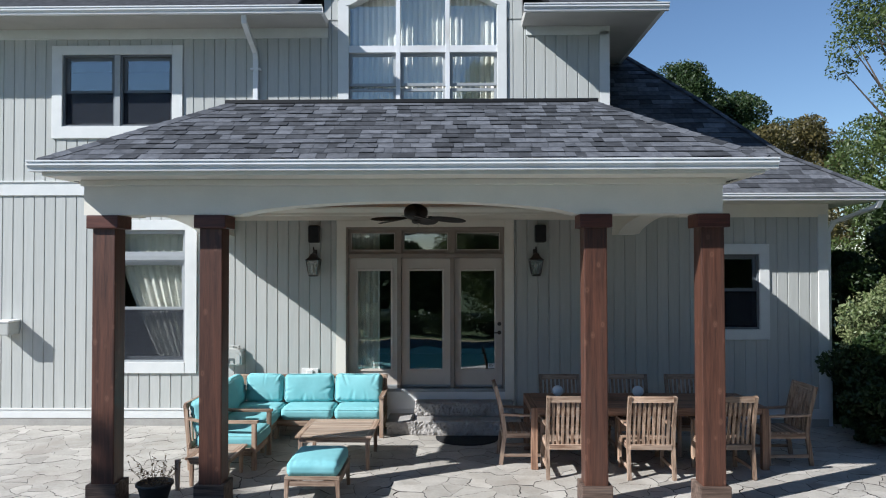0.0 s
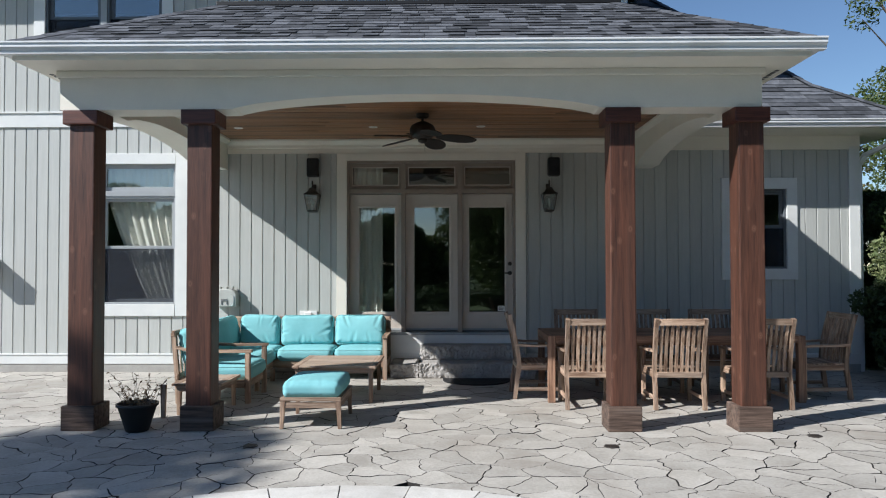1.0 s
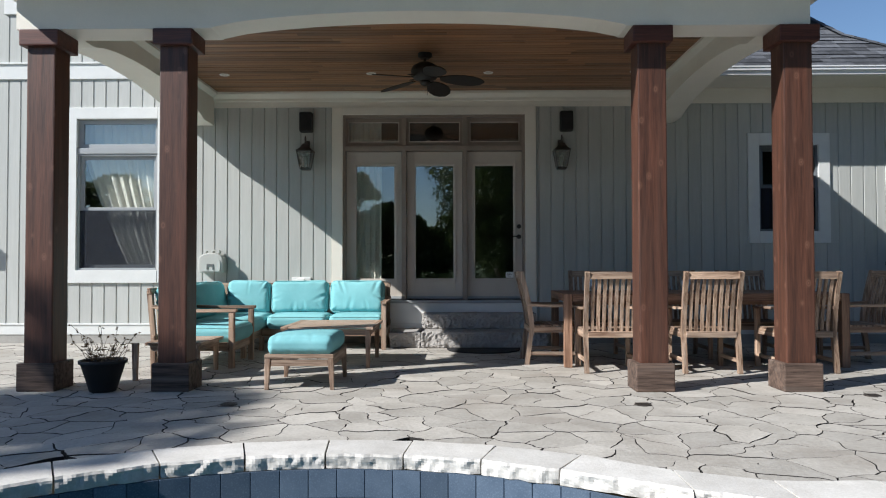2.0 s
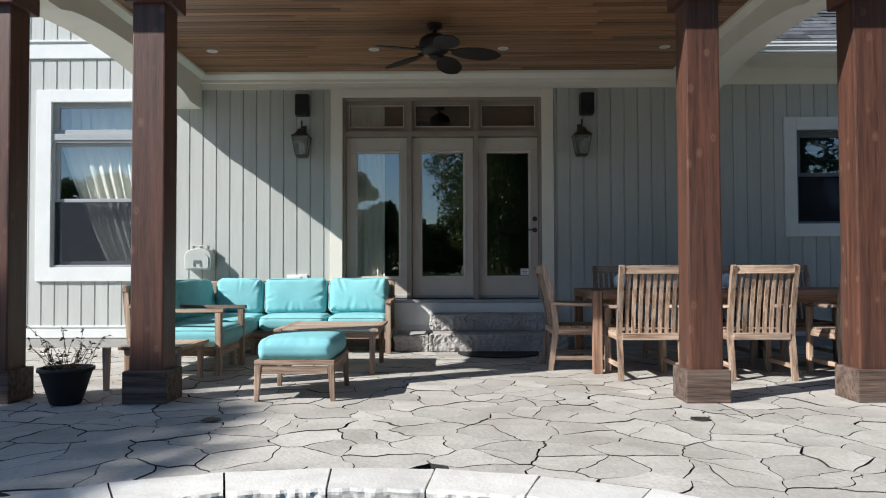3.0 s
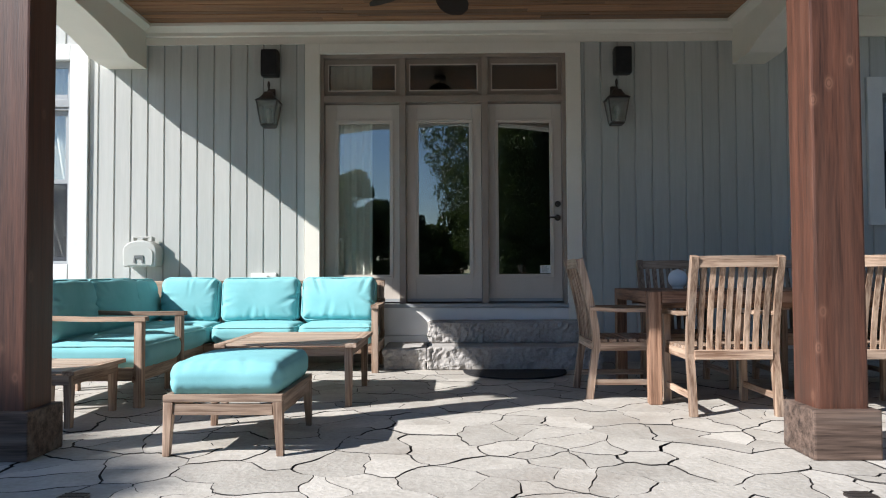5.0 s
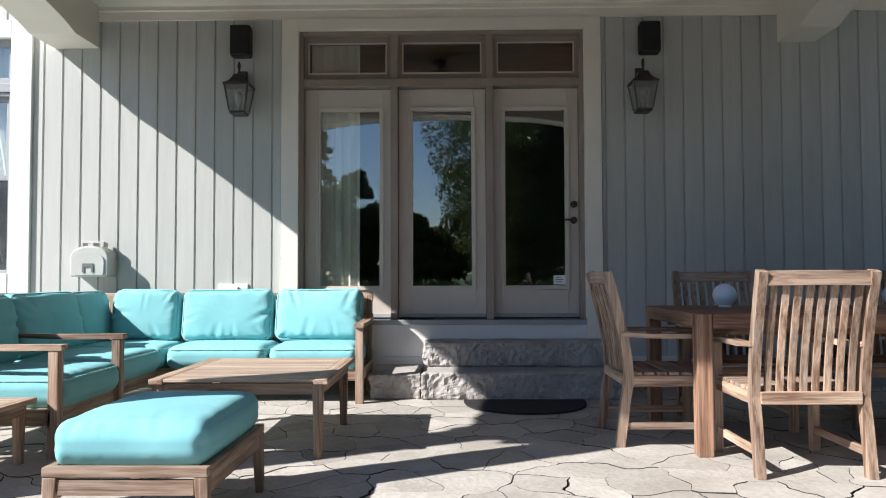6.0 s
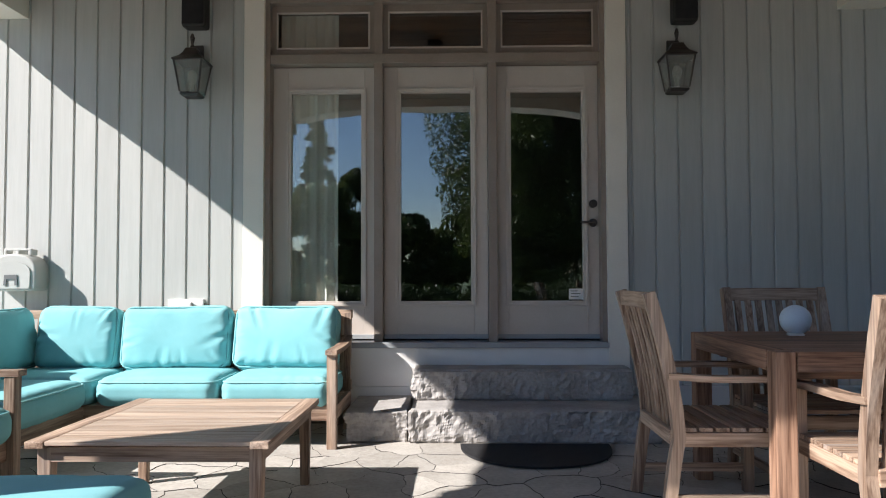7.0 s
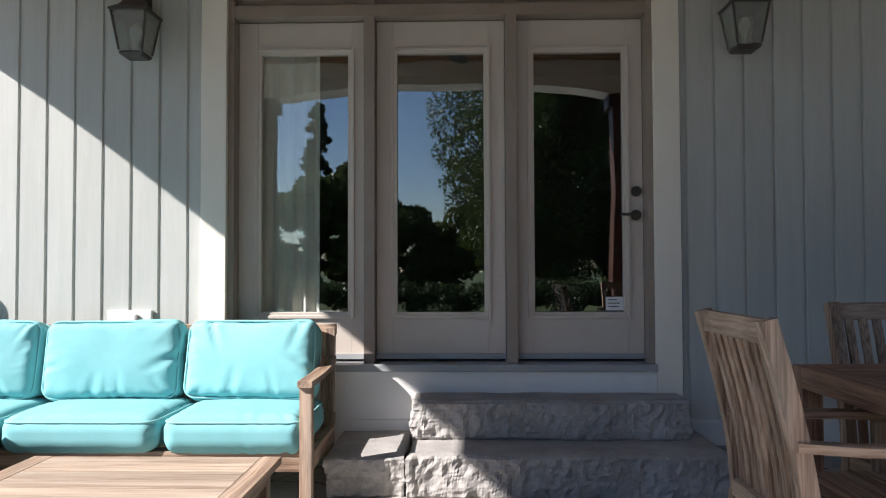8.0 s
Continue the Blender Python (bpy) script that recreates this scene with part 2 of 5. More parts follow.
SHINGLE_I = surface("asphalt_shingle_far", *SHINGLE_C, scale=(9, 9, 9), fine=30, rough=0.95, bump=0.5, dist=0.004, vary=0.5, island=True, spec=0.15)
BLACKMETAL = surface("black_flashing", (0.006, 0.006, 0.007), (0.012, 0.012, 0.013), fine=20, rough=0.5)
BRONZE = surface("dark_bronze", (0.045, 0.038, 0.034), (0.08, 0.07, 0.063), fine=30, rough=0.45, metal=0.3)
FANMETAL = surface("fan_brown", (0.009, 0.006, 0.005), (0.020, 0.013, 0.010), fine=30, rough=0.5, metal=0.0)
FLAG = surface("flagstone", (0.36, 0.337, 0.298), (0.49, 0.465, 0.42), scale=(2.4, 2.4, 2.4), fine=16, rough=0.85, bump=0.8, dist=0.014, vary=0.13, stain=(0.30, 0.265, 0.225), stain_scale=0.9, spec=0.25, contrast=1.4)
FLAG_I = surface("flagstone_far", (0.36, 0.337, 0.298), (0.49, 0.465, 0.42), scale=(2.4, 2.4, 2.4), fine=16, rough=0.85, bump=0.8, dist=0.014, vary=0.13, island=True, stain=(0.30, 0.265, 0.225), stain_scale=0.9, spec=0.25, contrast=1.4)
MORTAR = surface("joint_sand", (0.014, 0.013, 0.012), (0.045, 0.04, 0.035), scale=(8, 8, 8), fine=20, rough=0.95, bump=0.4)
COPING = surface("limestone_coping", (0.50, 0.48, 0.44), (0.68, 0.66, 0.62), scale=(5, 5, 5), fine=14, rough=0.85, bump=0.5, dist=0.012, vary=0.07, spec=0.25)
STEPSTONE = surface("step_stone", (0.29, 0.275, 0.26), (0.48, 0.46, 0.435), scale=(5, 5, 5), fine=12, rough=0.9, bump=0.6, dist=0.015, vary=0.06, spec=0.2)
POOLTILE = surface("pool_tile", (0.075, 0.105, 0.15), (0.125, 0.165, 0.22), scale=(6, 6, 6), fine=20, rough=0.25, bump=0.1, vary=0.2)
CONCRETE = surface("foundation", (0.30, 0.29, 0.27), (0.42, 0.41, 0.38), scale=(3, 3, 3), fine=18, rough=0.9, bump=0.3)
FABRIC = surface("turquoise_canvas", (0.20, 0.485, 0.515), (0.265, 0.575, 0.61), scale=(4, 4, 4), fine=180, rough=0.9, bump=0.25, dist=0.003, vary=0.05, spec=0.15)
PIPING = surface("turquoise_piping", (0.24, 0.52, 0.54), (0.32, 0.62, 0.64), scale=(9, 9, 9), fine=100, rough=0.9, bump=0.2, spec=0.15)
DOORPAINT = surface("door_paint", (0.54, 0.485, 0.425), (0.61, 0.55, 0.49), scale=(3, 3, 3), fine=30, rough=0.5, bump=0.1, dist=0.003)
SASH = surface("window_sash_grey", (0.30, 0.32, 0.33), (0.37, 0.39, 0.40), fine=30, rough=0.45, bump=0.08)
SASHDARK = surface("window_sash_slate", (0.10, 0.115, 0.13), (0.15, 0.165, 0.18), fine=30, rough=0.45, bump=0.08)
CURTAIN = surface("sheer_curtain", (0.79, 0.765, 0.69), (0.88, 0.855, 0.79), scale=(6, 6, 3), fine=60, rough=0.9, bump=0.1, spec=0.1)
GLASS = glass_mat("window_glass", 2.5, wave=0.09)
LAMPGLASS = glass_mat("lantern_glass", 1.5, (0.85, 0.87, 0.85), dust=0.22)
PLASTIC = surface("grey_plastic", (0.42, 0.43, 0.40), (0.50, 0.51, 0.48), fine=40, rough=0.5, bump=0.08)
PLASTICDARK = surface("dark_plastic", (0.10, 0.11, 0.11), (0.15, 0.16, 0.16), fine=40, rough=0.55, bump=0.08)
WHITEPLASTIC = surface("white_plastic", (0.74, 0.74, 0.72), (0.80, 0.80, 0.78), fine=40, rough=0.45, bump=0.05)
RUBBER = surface("black_rubber", (0.008, 0.008, 0.009), (0.022, 0.022, 0.024), scale=(12, 12, 12), fine=40, rough=0.9, bump=0.4)
POTPLASTIC = surface("black_pot", (0.012, 0.012, 0.012), (0.028, 0.026, 0.025), fine=30, rough=0.55, bump=0.1)
SOIL = surface("potting_soil", (0.02, 0.014, 0.010), (0.06, 0.042, 0.03), scale=(20, 20, 20), fine=8, rough=1.0, bump=0.8, dist=0.02)
BARK = surface("bark", (0.05, 0.04, 0.03), (0.14, 0.115, 0.09), scale=(14, 14, 3), fine=6, rough=0.95, bump=0.8, dist=0.02)
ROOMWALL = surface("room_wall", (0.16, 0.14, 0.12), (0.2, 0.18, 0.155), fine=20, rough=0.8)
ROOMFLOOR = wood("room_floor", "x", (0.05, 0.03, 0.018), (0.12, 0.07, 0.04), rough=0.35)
GRASS = surface("lawn", (0.025, 0.05, 0.012), (0.07, 0.11, 0.03), scale=(1.5, 1.5, 1.5), fine=30, rough=0.95, bump=0.8, dist=0.03)
LEAF_DARK = leaf_mat("leaf_dark", (0.018, 0.04, 0.012), (0.055, 0.09, 0.025))
LEAF_MID = leaf_mat("leaf_mid", (0.045, 0.08, 0.02), (0.12, 0.16, 0.045))
LEAF_OLIVE = leaf_mat("leaf_olive", (0.07, 0.065, 0.02), (0.15, 0.12, 0.04))
LEAF_PALE = leaf_mat("leaf_pale", (0.10, 0.15, 0.05), (0.30, 0.33, 0.16))
DRYLEAF = leaf_mat("leaf_dry", (0.07, 0.04, 0.02), (0.16, 0.11, 0.05))
GLOBE = surface("frosted_globe", (0.66, 0.74, 0.80), (0.74, 0.81, 0.86), fine=60, rough=0.3, bump=0.03)
BULB = surface("frosted_bulb", (0.6, 0.6, 0.55), (0.7, 0.7, 0.66), fine=30, rough=0.3)
SCREEN = glass_mat("insect_screen", 1.05, (0.75, 0.77, 0.8), dust=0.45, grime=(0.045, 0.05, 0.06))
CEDAR_I = surface("cedar_ceiling", (0.145, 0.066, 0.029), (0.36, 0.185, 0.09), scale=(1.2, 26, 26), fine=5, rough=0.42, bump=0.3, dist=0.003, vary=0.42, island=True)

# ---- ground and pavement ----
POOL_C, POOL_R = (-0.33, -8.16), 2.64                # the round end of the pool, outer edge of its coping
JOIN = math.asin((8.16 - 6.33) / POOL_R)


def pool_outline(inset, steps=60):
    """The pool's edge from the left side over the round end to the straight edge at the right."""
    r = POOL_R - inset
    pts = [(POOL_C[0] + r * math.cos(a), POOL_C[1] + r * math.sin(a)) for a in np.linspace(math.pi, JOIN, steps)]
    y = POOL_C[1] + (8.16 - 6.33) - inset
    pts = [p for p in pts if not (p[0] > POOL_C[0] and p[1] < y)]
    pts.append((pts[-1][0] + 0.25, y + 0.0))
    return pts + [(6.2 - inset, y)]


edge = pool_outline(0.16)
gx0, gx1, gy0, gy1 = edge[0][0], edge[-1][0], -13.6, -5.4
bm = bmesh.new()
for x0, x1, y0, y1 in ((-900, 900, gy1, 1500), (-900, 900, -900, gy0), (-900, gx0, gy0, gy1), (gx1, 900, gy0, gy1)):
    bm.faces.new([bm.verts.new(p) for p in ((x0, y0, -0.07), (x1, y0, -0.07), (x1, y1, -0.07), (x0, y1, -0.07))])
setting("ground", bm, GRASS, "mown green lawn reaching out to the trees", "ground")
bm = bmesh.new()
for x0, x1, y0, y1 in ((-11, 9, gy1, 0.3), (-11, gx0, -13.6, gy1), (gx1, 9, -13.6, gy1)):
    box(bm, x0, x1, y0, y1, -0.2, -0.028)
for a, b in zip(edge, edge[1:]):
    if b[0] - a[0] > 1e-4:
        vs = [bm.verts.new(p) for p in ((a[0], a[1], -0.028), (b[0], b[1], -0.028), (b[0], gy1 + 0.001, -0.028), (a[0], gy1 + 0.001, -0.028))]
        bm.faces.new(vs)
pavement = setting("pavement", bm, MORTAR, "irregular grey flagstone patio with dark open joints", "pavement")

# pool basin: wall band, water
bm = bmesh.new()
inner = pool_outline(0.34)
for a, b in zip(inner, inner[1:]):
    bm.faces.new([bm.verts.new(p) for p in ((a[0], a[1], -1.4), (b[0], b[1], -1.4), (b[0], b[1], -0.07), (a[0], a[1], -0.07))])
ring = [inner[0], (inner[0][0], -13.2), (inner[-1][0], -13.2), inner[-1]]
for a, b in zip(ring, ring[1:]):
    bm.faces.new([bm.verts.new(p) for p in ((a[0], a[1], -1.4), (b[0], b[1], -1.4), (b[0], b[1], -0.07), (a[0], a[1], -0.07))])
bm.faces.new([bm.verts.new(p) for p in ((-4, -14, -1.4), (7, -14, -1.4), (7, -5, -1.4), (-4, -5, -1.4))])
pool = setting("pool_basin", bm, POOLTILE, "blue swimming pool basin below a stone coping", "pool")
water, nt, b = base_mat("pool_water", 0.03)
b.inputs["Base Color"].default_value = (0.02, 0.09, 0.13, 1)
b.inputs["IOR"].default_value = 1.33
wz, wb = nt.nodes.new("ShaderNodeTexNoise"), nt.nodes.new("ShaderNodeBump")
wz.inputs["Scale"].default_value = 3.0
wb.inputs["Strength"].default_value = 0.12
nt.links.new(wz.outputs["Fac"], wb.inputs["Height"])
nt.links.new(wb.outputs["Normal"], b.inputs["Normal"])
bm = bmesh.new()
bm.faces.new([bm.verts.new((x, y, -0.30)) for x, y in [*inner, (inner[-1][0], -13.2), (inner[0][0], -13.2)]])
setting("water", bm, water, "calm dark blue pool water", "water")

# ---- the house: core walls with their openings ----
W1 = (-5.77, -4.01, 4.73, 5.875)
W2 = (-4.91, -3.79, 1.0, 3.08)
W3 = (4.41, 5.21, 1.51, 2.68)
DOOR = (-1.245, 1.245, 0.57, 3.12)
ARCH = (-1.205, 1.14, 4.85, 7.15)
LEFT, RIGHT, UPRIGHT = -10.0, 6.26, 2.89


def wall_grid(bm, x0, x1, z0, z1, y0, y1, holes):
    xs = sorted({x0, x1, *[v for h in holes for v in h[:2] if x0 < v < x1]})
    zs = sorted({z0, z1, *[v for h in holes for v in h[2:] if z0 < v < z1]})
    for a, b in zip(xs, xs[1:]):
        for c, d in zip(zs, zs[1:]):
            if not any(h[0] < (a + b) / 2 < h[1] and h[2] < (c + d) / 2 < h[3] for h in holes):
                box(bm, a, b, y0, y1, c, d)
    return bm


wall_low = setting("wall_north_lower", wall_grid(bmesh.new(), LEFT, RIGHT, 0.02, 3.7, 0.012, 0.2, (W2, W3, DOOR)), SIDING_BACK, "pale grey vertical board siding on the ground floor", "wall")
wall_up = setting("wall_north_upper", wall_grid(bmesh.new(), LEFT, UPRIGHT, 3.702, 6.4, 0.012, 0.2, (W1, ARCH)), SIDING_BACK, "pale grey vertical board siding on the upper floor", "wall")
bm = wall_grid(bmesh.new(), -1.6, 1.55, 6.402, 7.6, 0.012, 0.2, (ARCH,))
prism(bm, [(-1.6, 7.6), (1.55, 7.6), (-0.03, 9.0)], "y", 0.012, 0.2)
wall_gable = setting("wall_gable", bm, SIDING_BACK, "pale grey gable wall round the arched window", "wall")
bm = bmesh.new()
box(bm, RIGHT - 0.2, RIGHT, 0.2, 8, 0.02, 3.6)
box(bm, LEFT, LEFT + 0.2, 0.2, 8, 0.02, 6.4)
box(bm, LEFT, RIGHT, 8, 8.2, 0.02, 6.4)
setting("wall_shell", bm, SIDING, "pale grey side and back walls of the house", "wall")
setting("wall_east_upper", boxed(UPRIGHT - 0.2, UPRIGHT, 0.2, 8, 3.6, 6.4), SIDING, "pale grey upper side wall", "wall")
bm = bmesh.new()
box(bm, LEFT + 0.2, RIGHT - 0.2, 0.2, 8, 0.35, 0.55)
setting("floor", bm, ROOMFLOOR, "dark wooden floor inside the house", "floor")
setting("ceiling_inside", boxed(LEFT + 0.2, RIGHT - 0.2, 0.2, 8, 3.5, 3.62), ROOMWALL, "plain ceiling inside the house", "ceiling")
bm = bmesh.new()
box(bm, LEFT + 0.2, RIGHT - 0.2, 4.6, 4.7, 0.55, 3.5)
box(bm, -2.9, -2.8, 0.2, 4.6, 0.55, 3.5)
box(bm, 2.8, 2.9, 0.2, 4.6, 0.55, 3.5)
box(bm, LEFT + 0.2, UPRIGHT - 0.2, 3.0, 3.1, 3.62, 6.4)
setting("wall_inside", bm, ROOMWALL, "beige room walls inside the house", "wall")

# ---- trim, bands, foundation ----
bm = boxed(LEFT, RIGHT, -0.012, 0.012, 0.0, 0.12)
setting("foundation", bm, CONCRETE, "low grey concrete foundation strip", "foundation")
bm = bmesh.new()
for x0, x1 in ((LEFT, -3.42), (-3.0, -1.40), (1.40, RIGHT)):
    box(bm, x0, x1, -0.022, 0.012, 0.12, 0.27, 0.004)
    box(bm, x0, x1, -0.034, 0.012, 0.25, 0.272, 0.003)
setting("baseboard", bm, TRIM, "off-white painted base board along the wall", "trim")
bm = bmesh.new()
box(bm, LEFT, -3.42, -0.03, 0.012, 3.634, 3.85, 0.004)
box(bm, LEFT, -3.42, -0.05, 0.012, 3.84, 3.865, 0.003)
setting("trim", bm, TRIM, "off-white band board between the storeys", "trim")
setting("trim_corner", boxed(6.12, 6.275, -0.03, 0.2, 0.272, 3.3, 0.004), TRIM, "off-white corner board", "trim")
setting("trim_corner_upper", boxed(2.75, 2.905, -0.03, 0.2, 4.4, 6.2, 0.004), TRIM, "off-white corner board of the upper floor", "trim")
bm = bmesh.new()
box(bm, LEFT, -1.53, -0.03, 0.012, 6.12, 6.28, 0.004)
box(bm, 1.6, 2.91, -0.03, 0.012, 6.14, 6.28, 0.004)
setting("frieze_upper", bm, TRIM, "off-white frieze board under the upper eaves", "trim")
setting("frieze_right", boxed(3.29, 6.28, -0.03, 0.012, 3.255, 3.46, 0.004), BEAM, "off-white frieze board under the lower eaves", "trim")


# ---- windows ----
def frame_of(bm, x0, x1, z0, z1, w, y0, y1, bevel=0.004, wb=None):
    wb = wb or w
    box(bm, x0, x0 + w, y0, y1, z0, z1, bevel)
    box(bm, x1 - w, x1, y0, y1, z0, z1, bevel)
    box(bm, x0 + w, x1 - w, y0, y1, z0, z0 + wb, bevel)
    box(bm, x0 + w, x1 - w, y0, y1, z1 - w, z1, bevel)
    return bm


def pane(parent, x0, x1, z0, z1, y):
    ob = part("pane", boxed(x0, x1, y, y + 0.006, z0, z1), GLASS, parent)
    ob.visible_shadow = False
    return ob


def casing(parent, hole, w, wt=None, wb=None, mat=TRIM):
    x0, x1, z0, z1 = hole
    wt, wb = wt or w, wb or w
    part("casing", boxed(x0 - w, x0, -0.035, 0.012, z0 - wb, z1 + wt, 0.004), mat, parent)
    part("casing", boxed(x1, x1 + w, -0.035, 0.012, z0 - wb, z1 + wt, 0.004), mat, parent)
    part("casing", boxed(x0, x1, -0.037, 0.012, z1, z1 + wt, 0.004), mat, parent)
    part("window_sill", boxed(x0, x1, -0.04, 0.012, z0 - wb, z0, 0.005), mat, parent)


def double_hung(parent, x0, x1, z0, z1, rail, mat, w=0.05, y=0.06):
    part("window_frame", frame_of(bmesh.new(), x0, x1, z0, z1, 0.03, 0.0, 0.15), mat, parent)
    up = part("sash", frame_of(bmesh.new(), x0 + 0.03, x1 - 0.03, rail, z1 - 0.03, w, y, y + 0.035), mat, parent)
    lo = part("sash", frame_of(bmesh.new(), x0 + 0.03, x1 - 0.03, z0 + 0.03, rail + 0.04, w, y + 0.037, y + 0.07), mat, parent)
    scr = part("insect_screen", boxed(x0 + 0.03, x1 - 0.03, y - 0.022, y - 0.018, z0 + 0.03, rail), SCREEN, parent, "grey insect screen")
    scr.visible_shadow = False
    pane(up, x0 + 0.03 + w, x1 - 0.03 - w, rail + w, z1 - 0.03 - w, y + 0.015)
    pane(lo, x0 + 0.03 + w, x1 - 0.03 - w, z0 + 0.03 + w, rail + 0.04 - w, y + 0.05)


win = thing("window_1", "pair of grey double-hung windows in white casing upstairs", "window", kind="structure")
casing(win, W1, 0.165, 0.14, 0.19)
xm = (W1[0] + W1[1]) / 2
part("mullion", boxed(xm - 0.045, xm + 0.045, -0.02, 0.15, W1[2], W1[3], 0.004), SASH, win)
double_hung(win, W1[0], xm - 0.045, W1[2], W1[3], 5.27, SASHDARK)
double_hung(win, xm + 0.045, W1[1], W1[2], W1[3], 5.27, SASHDARK)

win = thing("window_2", "tall grey-framed window with a transom and white casing", "window", kind="structure")
casing(win, W2, 0.187, 0.157, 0.175)
part("transom_bar", boxed(W2[0], W2[1], -0.015, 0.15, 2.60, 2.68, 0.004), SASH, win)
t = part("sash", frame_of(bmesh.new(), W2[0], W2[1], 2.68, W2[3], 0.06, 0.04, 0.09), SASH, win)
pane(t, W2[0] + 0.06, W2[1] - 0.06, 2.74, W2[3] - 0.06, 0.06)
double_hung(win, W2[0], W2[1], W2[2], 2.60, 1.82, SASH, 0.045, 0.04)

win = thing("window_3", "small slate-framed double-hung window in white casing", "window", kind="structure")
casing(win, W3, 0.15, 0.16, 0.16)
double_hung(win, *W3, 2.10, SASHDARK, 0.05, 0.05)

win = thing("window_4", "large arched window with white mullions and sheer curtains", "window", kind="structure")
ax0, ax1, az0 = ARCH[0], ARCH[1], ARCH[2]
acx, ahw, spring, rise = (ax0 + ax1) / 2, (ax1 - ax0) / 2, 6.62, 0.36


def arch_z(x, extra=0.0):
    R = (ahw * ahw + rise * rise) / (2 * rise)
    return spring + rise - R + math.sqrt(max((R + extra) ** 2 - (x - acx) ** 2, 0.0))


xs = np.linspace(ax0, ax1, 25)
bm = prism(bmesh.new(), [(ax0, 7.15)] + [(x, arch_z(x)) for x in xs] + [(ax1, 7.15)], "y", 0.0, 0.2)
part("spandrel", bm, TRIM, win)
xo = np.linspace(ax0 - 0.17, ax1 + 0.15, 25)
bm = prism(bmesh.new(), [(x, arch_z(min(max(x, ax0), ax1))) for x in xo] + [(x, arch_z(x, 0.16)) for x in xo[::-1]], "y", -0.035, 0.0)
part("casing", bm, TRIM, win)
part("casing", boxed(ax0 - 0.17, ax0, -0.035, 0.012, 4.5, spring, 0.004), TRIM, win)
part("casing", boxed(ax1, ax1 + 0.15, -0.035, 0.012, 4.5, spring, 0.004), TRIM, win)
third = (ax1 - ax0) / 3
for i in range(3):
    x0, x1 = ax0 + i * third + (0.035 if i else 0.0), ax0 + (i + 1) * third - (0.035 if i < 2 else 0.0)
    for z0, z1 in ((az0, 5.32), (5.36, 5.88)):
        sash = part("sash", frame_of(bmesh.new(), x0, x1, z0, z1, 0.045, 0.04, 0.09), SASH, win)
        pane(sash, x0 + 0.045, x1 - 0.045, z0 + 0.045, z1 - 0.045, 0.06)
    pane(win, x0, x1, 5.99, min(arch_z(x0), arch_z(x1)) + 0.02, 0.06)
for x in (ax0 + third, ax0 + 2 * third):
    part("mullion", boxed(x - 0.035, x + 0.035, -0.02, 0.12, az0, arch_z(x) + 0.01, 0.005), METALWHITE, win)
part("mullion", boxed(ax0, ax1, -0.018, 0.12, 5.88, 5.99, 0.005), METALWHITE, win)


def curtain(name, x0, x1, z0, z1, y, label, folds=7, amp=0.035, swag=0.0, seed=0):
    """A hanging cloth of vertical folds; swag pulls its lower part to one side."""
    rng = random.Random(seed)
    ph = [rng.uniform(0, 6.28) for _ in range(4)]
    nu, nv = folds * 8, 24
    bm = bmesh.new()
    for back in (0.0, 0.006):
        grid = []
        for j in range(nv + 1):
            v = j / nv
            row = []
            for i in range(nu + 1):
                u = i / nu
                x = x0 + (x1 - x0) * u
                pull = swag * max(0.0, (v - 0.15)) ** 1.3 if swag else 0.0
                x += pull * (1 - 0.75 * u) if swag > 0 else 0.0
                if swag > 0:
                    x = min(x, x1 + 0.01 * math.sin(9 * v))
                fold = math.sin(folds * 6.283 * u + ph[0] + 0.6 * math.sin(3 * v + ph[1])) + 0.4 * math.sin(folds * 14 * u + ph[2])
                row.append(bm.verts.new((x, y + back + amp * fold * (0.6 + 0.4 * v), z1 + (z0 - z1) * v)))
            grid.append(row)
        for a, b in zip(grid, grid[1:]):
            for i in range(nu):
                bm.faces.new((a[i], a[i + 1], b[i + 1], b[i]))
    ob = tagged(new(name, mesh_of(name, bm, CURTAIN, True)), label, "curtain")
    return ob


curtain("curtain", W2[0] - 0.05, W2[1] + 0.05, 0.85, 3.2, 0.185, "white sheer curtain drawn aside behind the tall window", 9, 0.03, 0.95, 3)
curtain("curtain", -1.17, -0.735, 0.6, 3.1, 0.188, "cream curtain hanging behind the glazed door", 5, 0.02, 0, 5)
for i in range(3):
    curtain("curtain", ax0 + i * third, ax0 + (i + 1) * third, 4.7, 6.99, 0.27, "white sheer curtain behind the arched window", 8, 0.03, 0, 11 + i)

# ---- the glazed doors ----
door = thing("door_1", "taupe triple glazed patio door with three transoms above", "door", kind="structure")
x0, x1, z0, z1 = DOOR
# beam cream, not trim white: the warm bounced light is in the casing's colour
part("casing", boxed(x0 - 0.15, x0, -0.035, 0.012, 0.27, 3.225, 0.004), BEAM, door)
part("casing", boxed(x1, x1 + 0.147, -0.035, 0.012, 0.27, 3.225, 0.004), BEAM, door)
part("casing", boxed(x0, x1, -0.037, 0.012, z1, 3.225, 0.004), BEAM, door)
part("apron_board", boxed(x0, x1, -0.035, 0.012, 0.27, 0.545, 0.004), APRON, door)
part("apron_board", boxed(x0, x1, -0.028, 0.011, 0.12, 0.268, 0.004), APRON, door)
part("threshold", boxed(x0, x1, -0.06, 0.2, 0.545, 0.585, 0.006), SASH, door, "worn grey door sill")
DFRAME = surface("door_frame_paint", (0.25, 0.205, 0.17), (0.33, 0.275, 0.235), fine=30, rough=0.5, bump=0.1, dist=0.003)
bm = bmesh.new()
box(bm, x0, x0 + 0.035, 0.0, 0.2, 0.585, z1, 0.003)
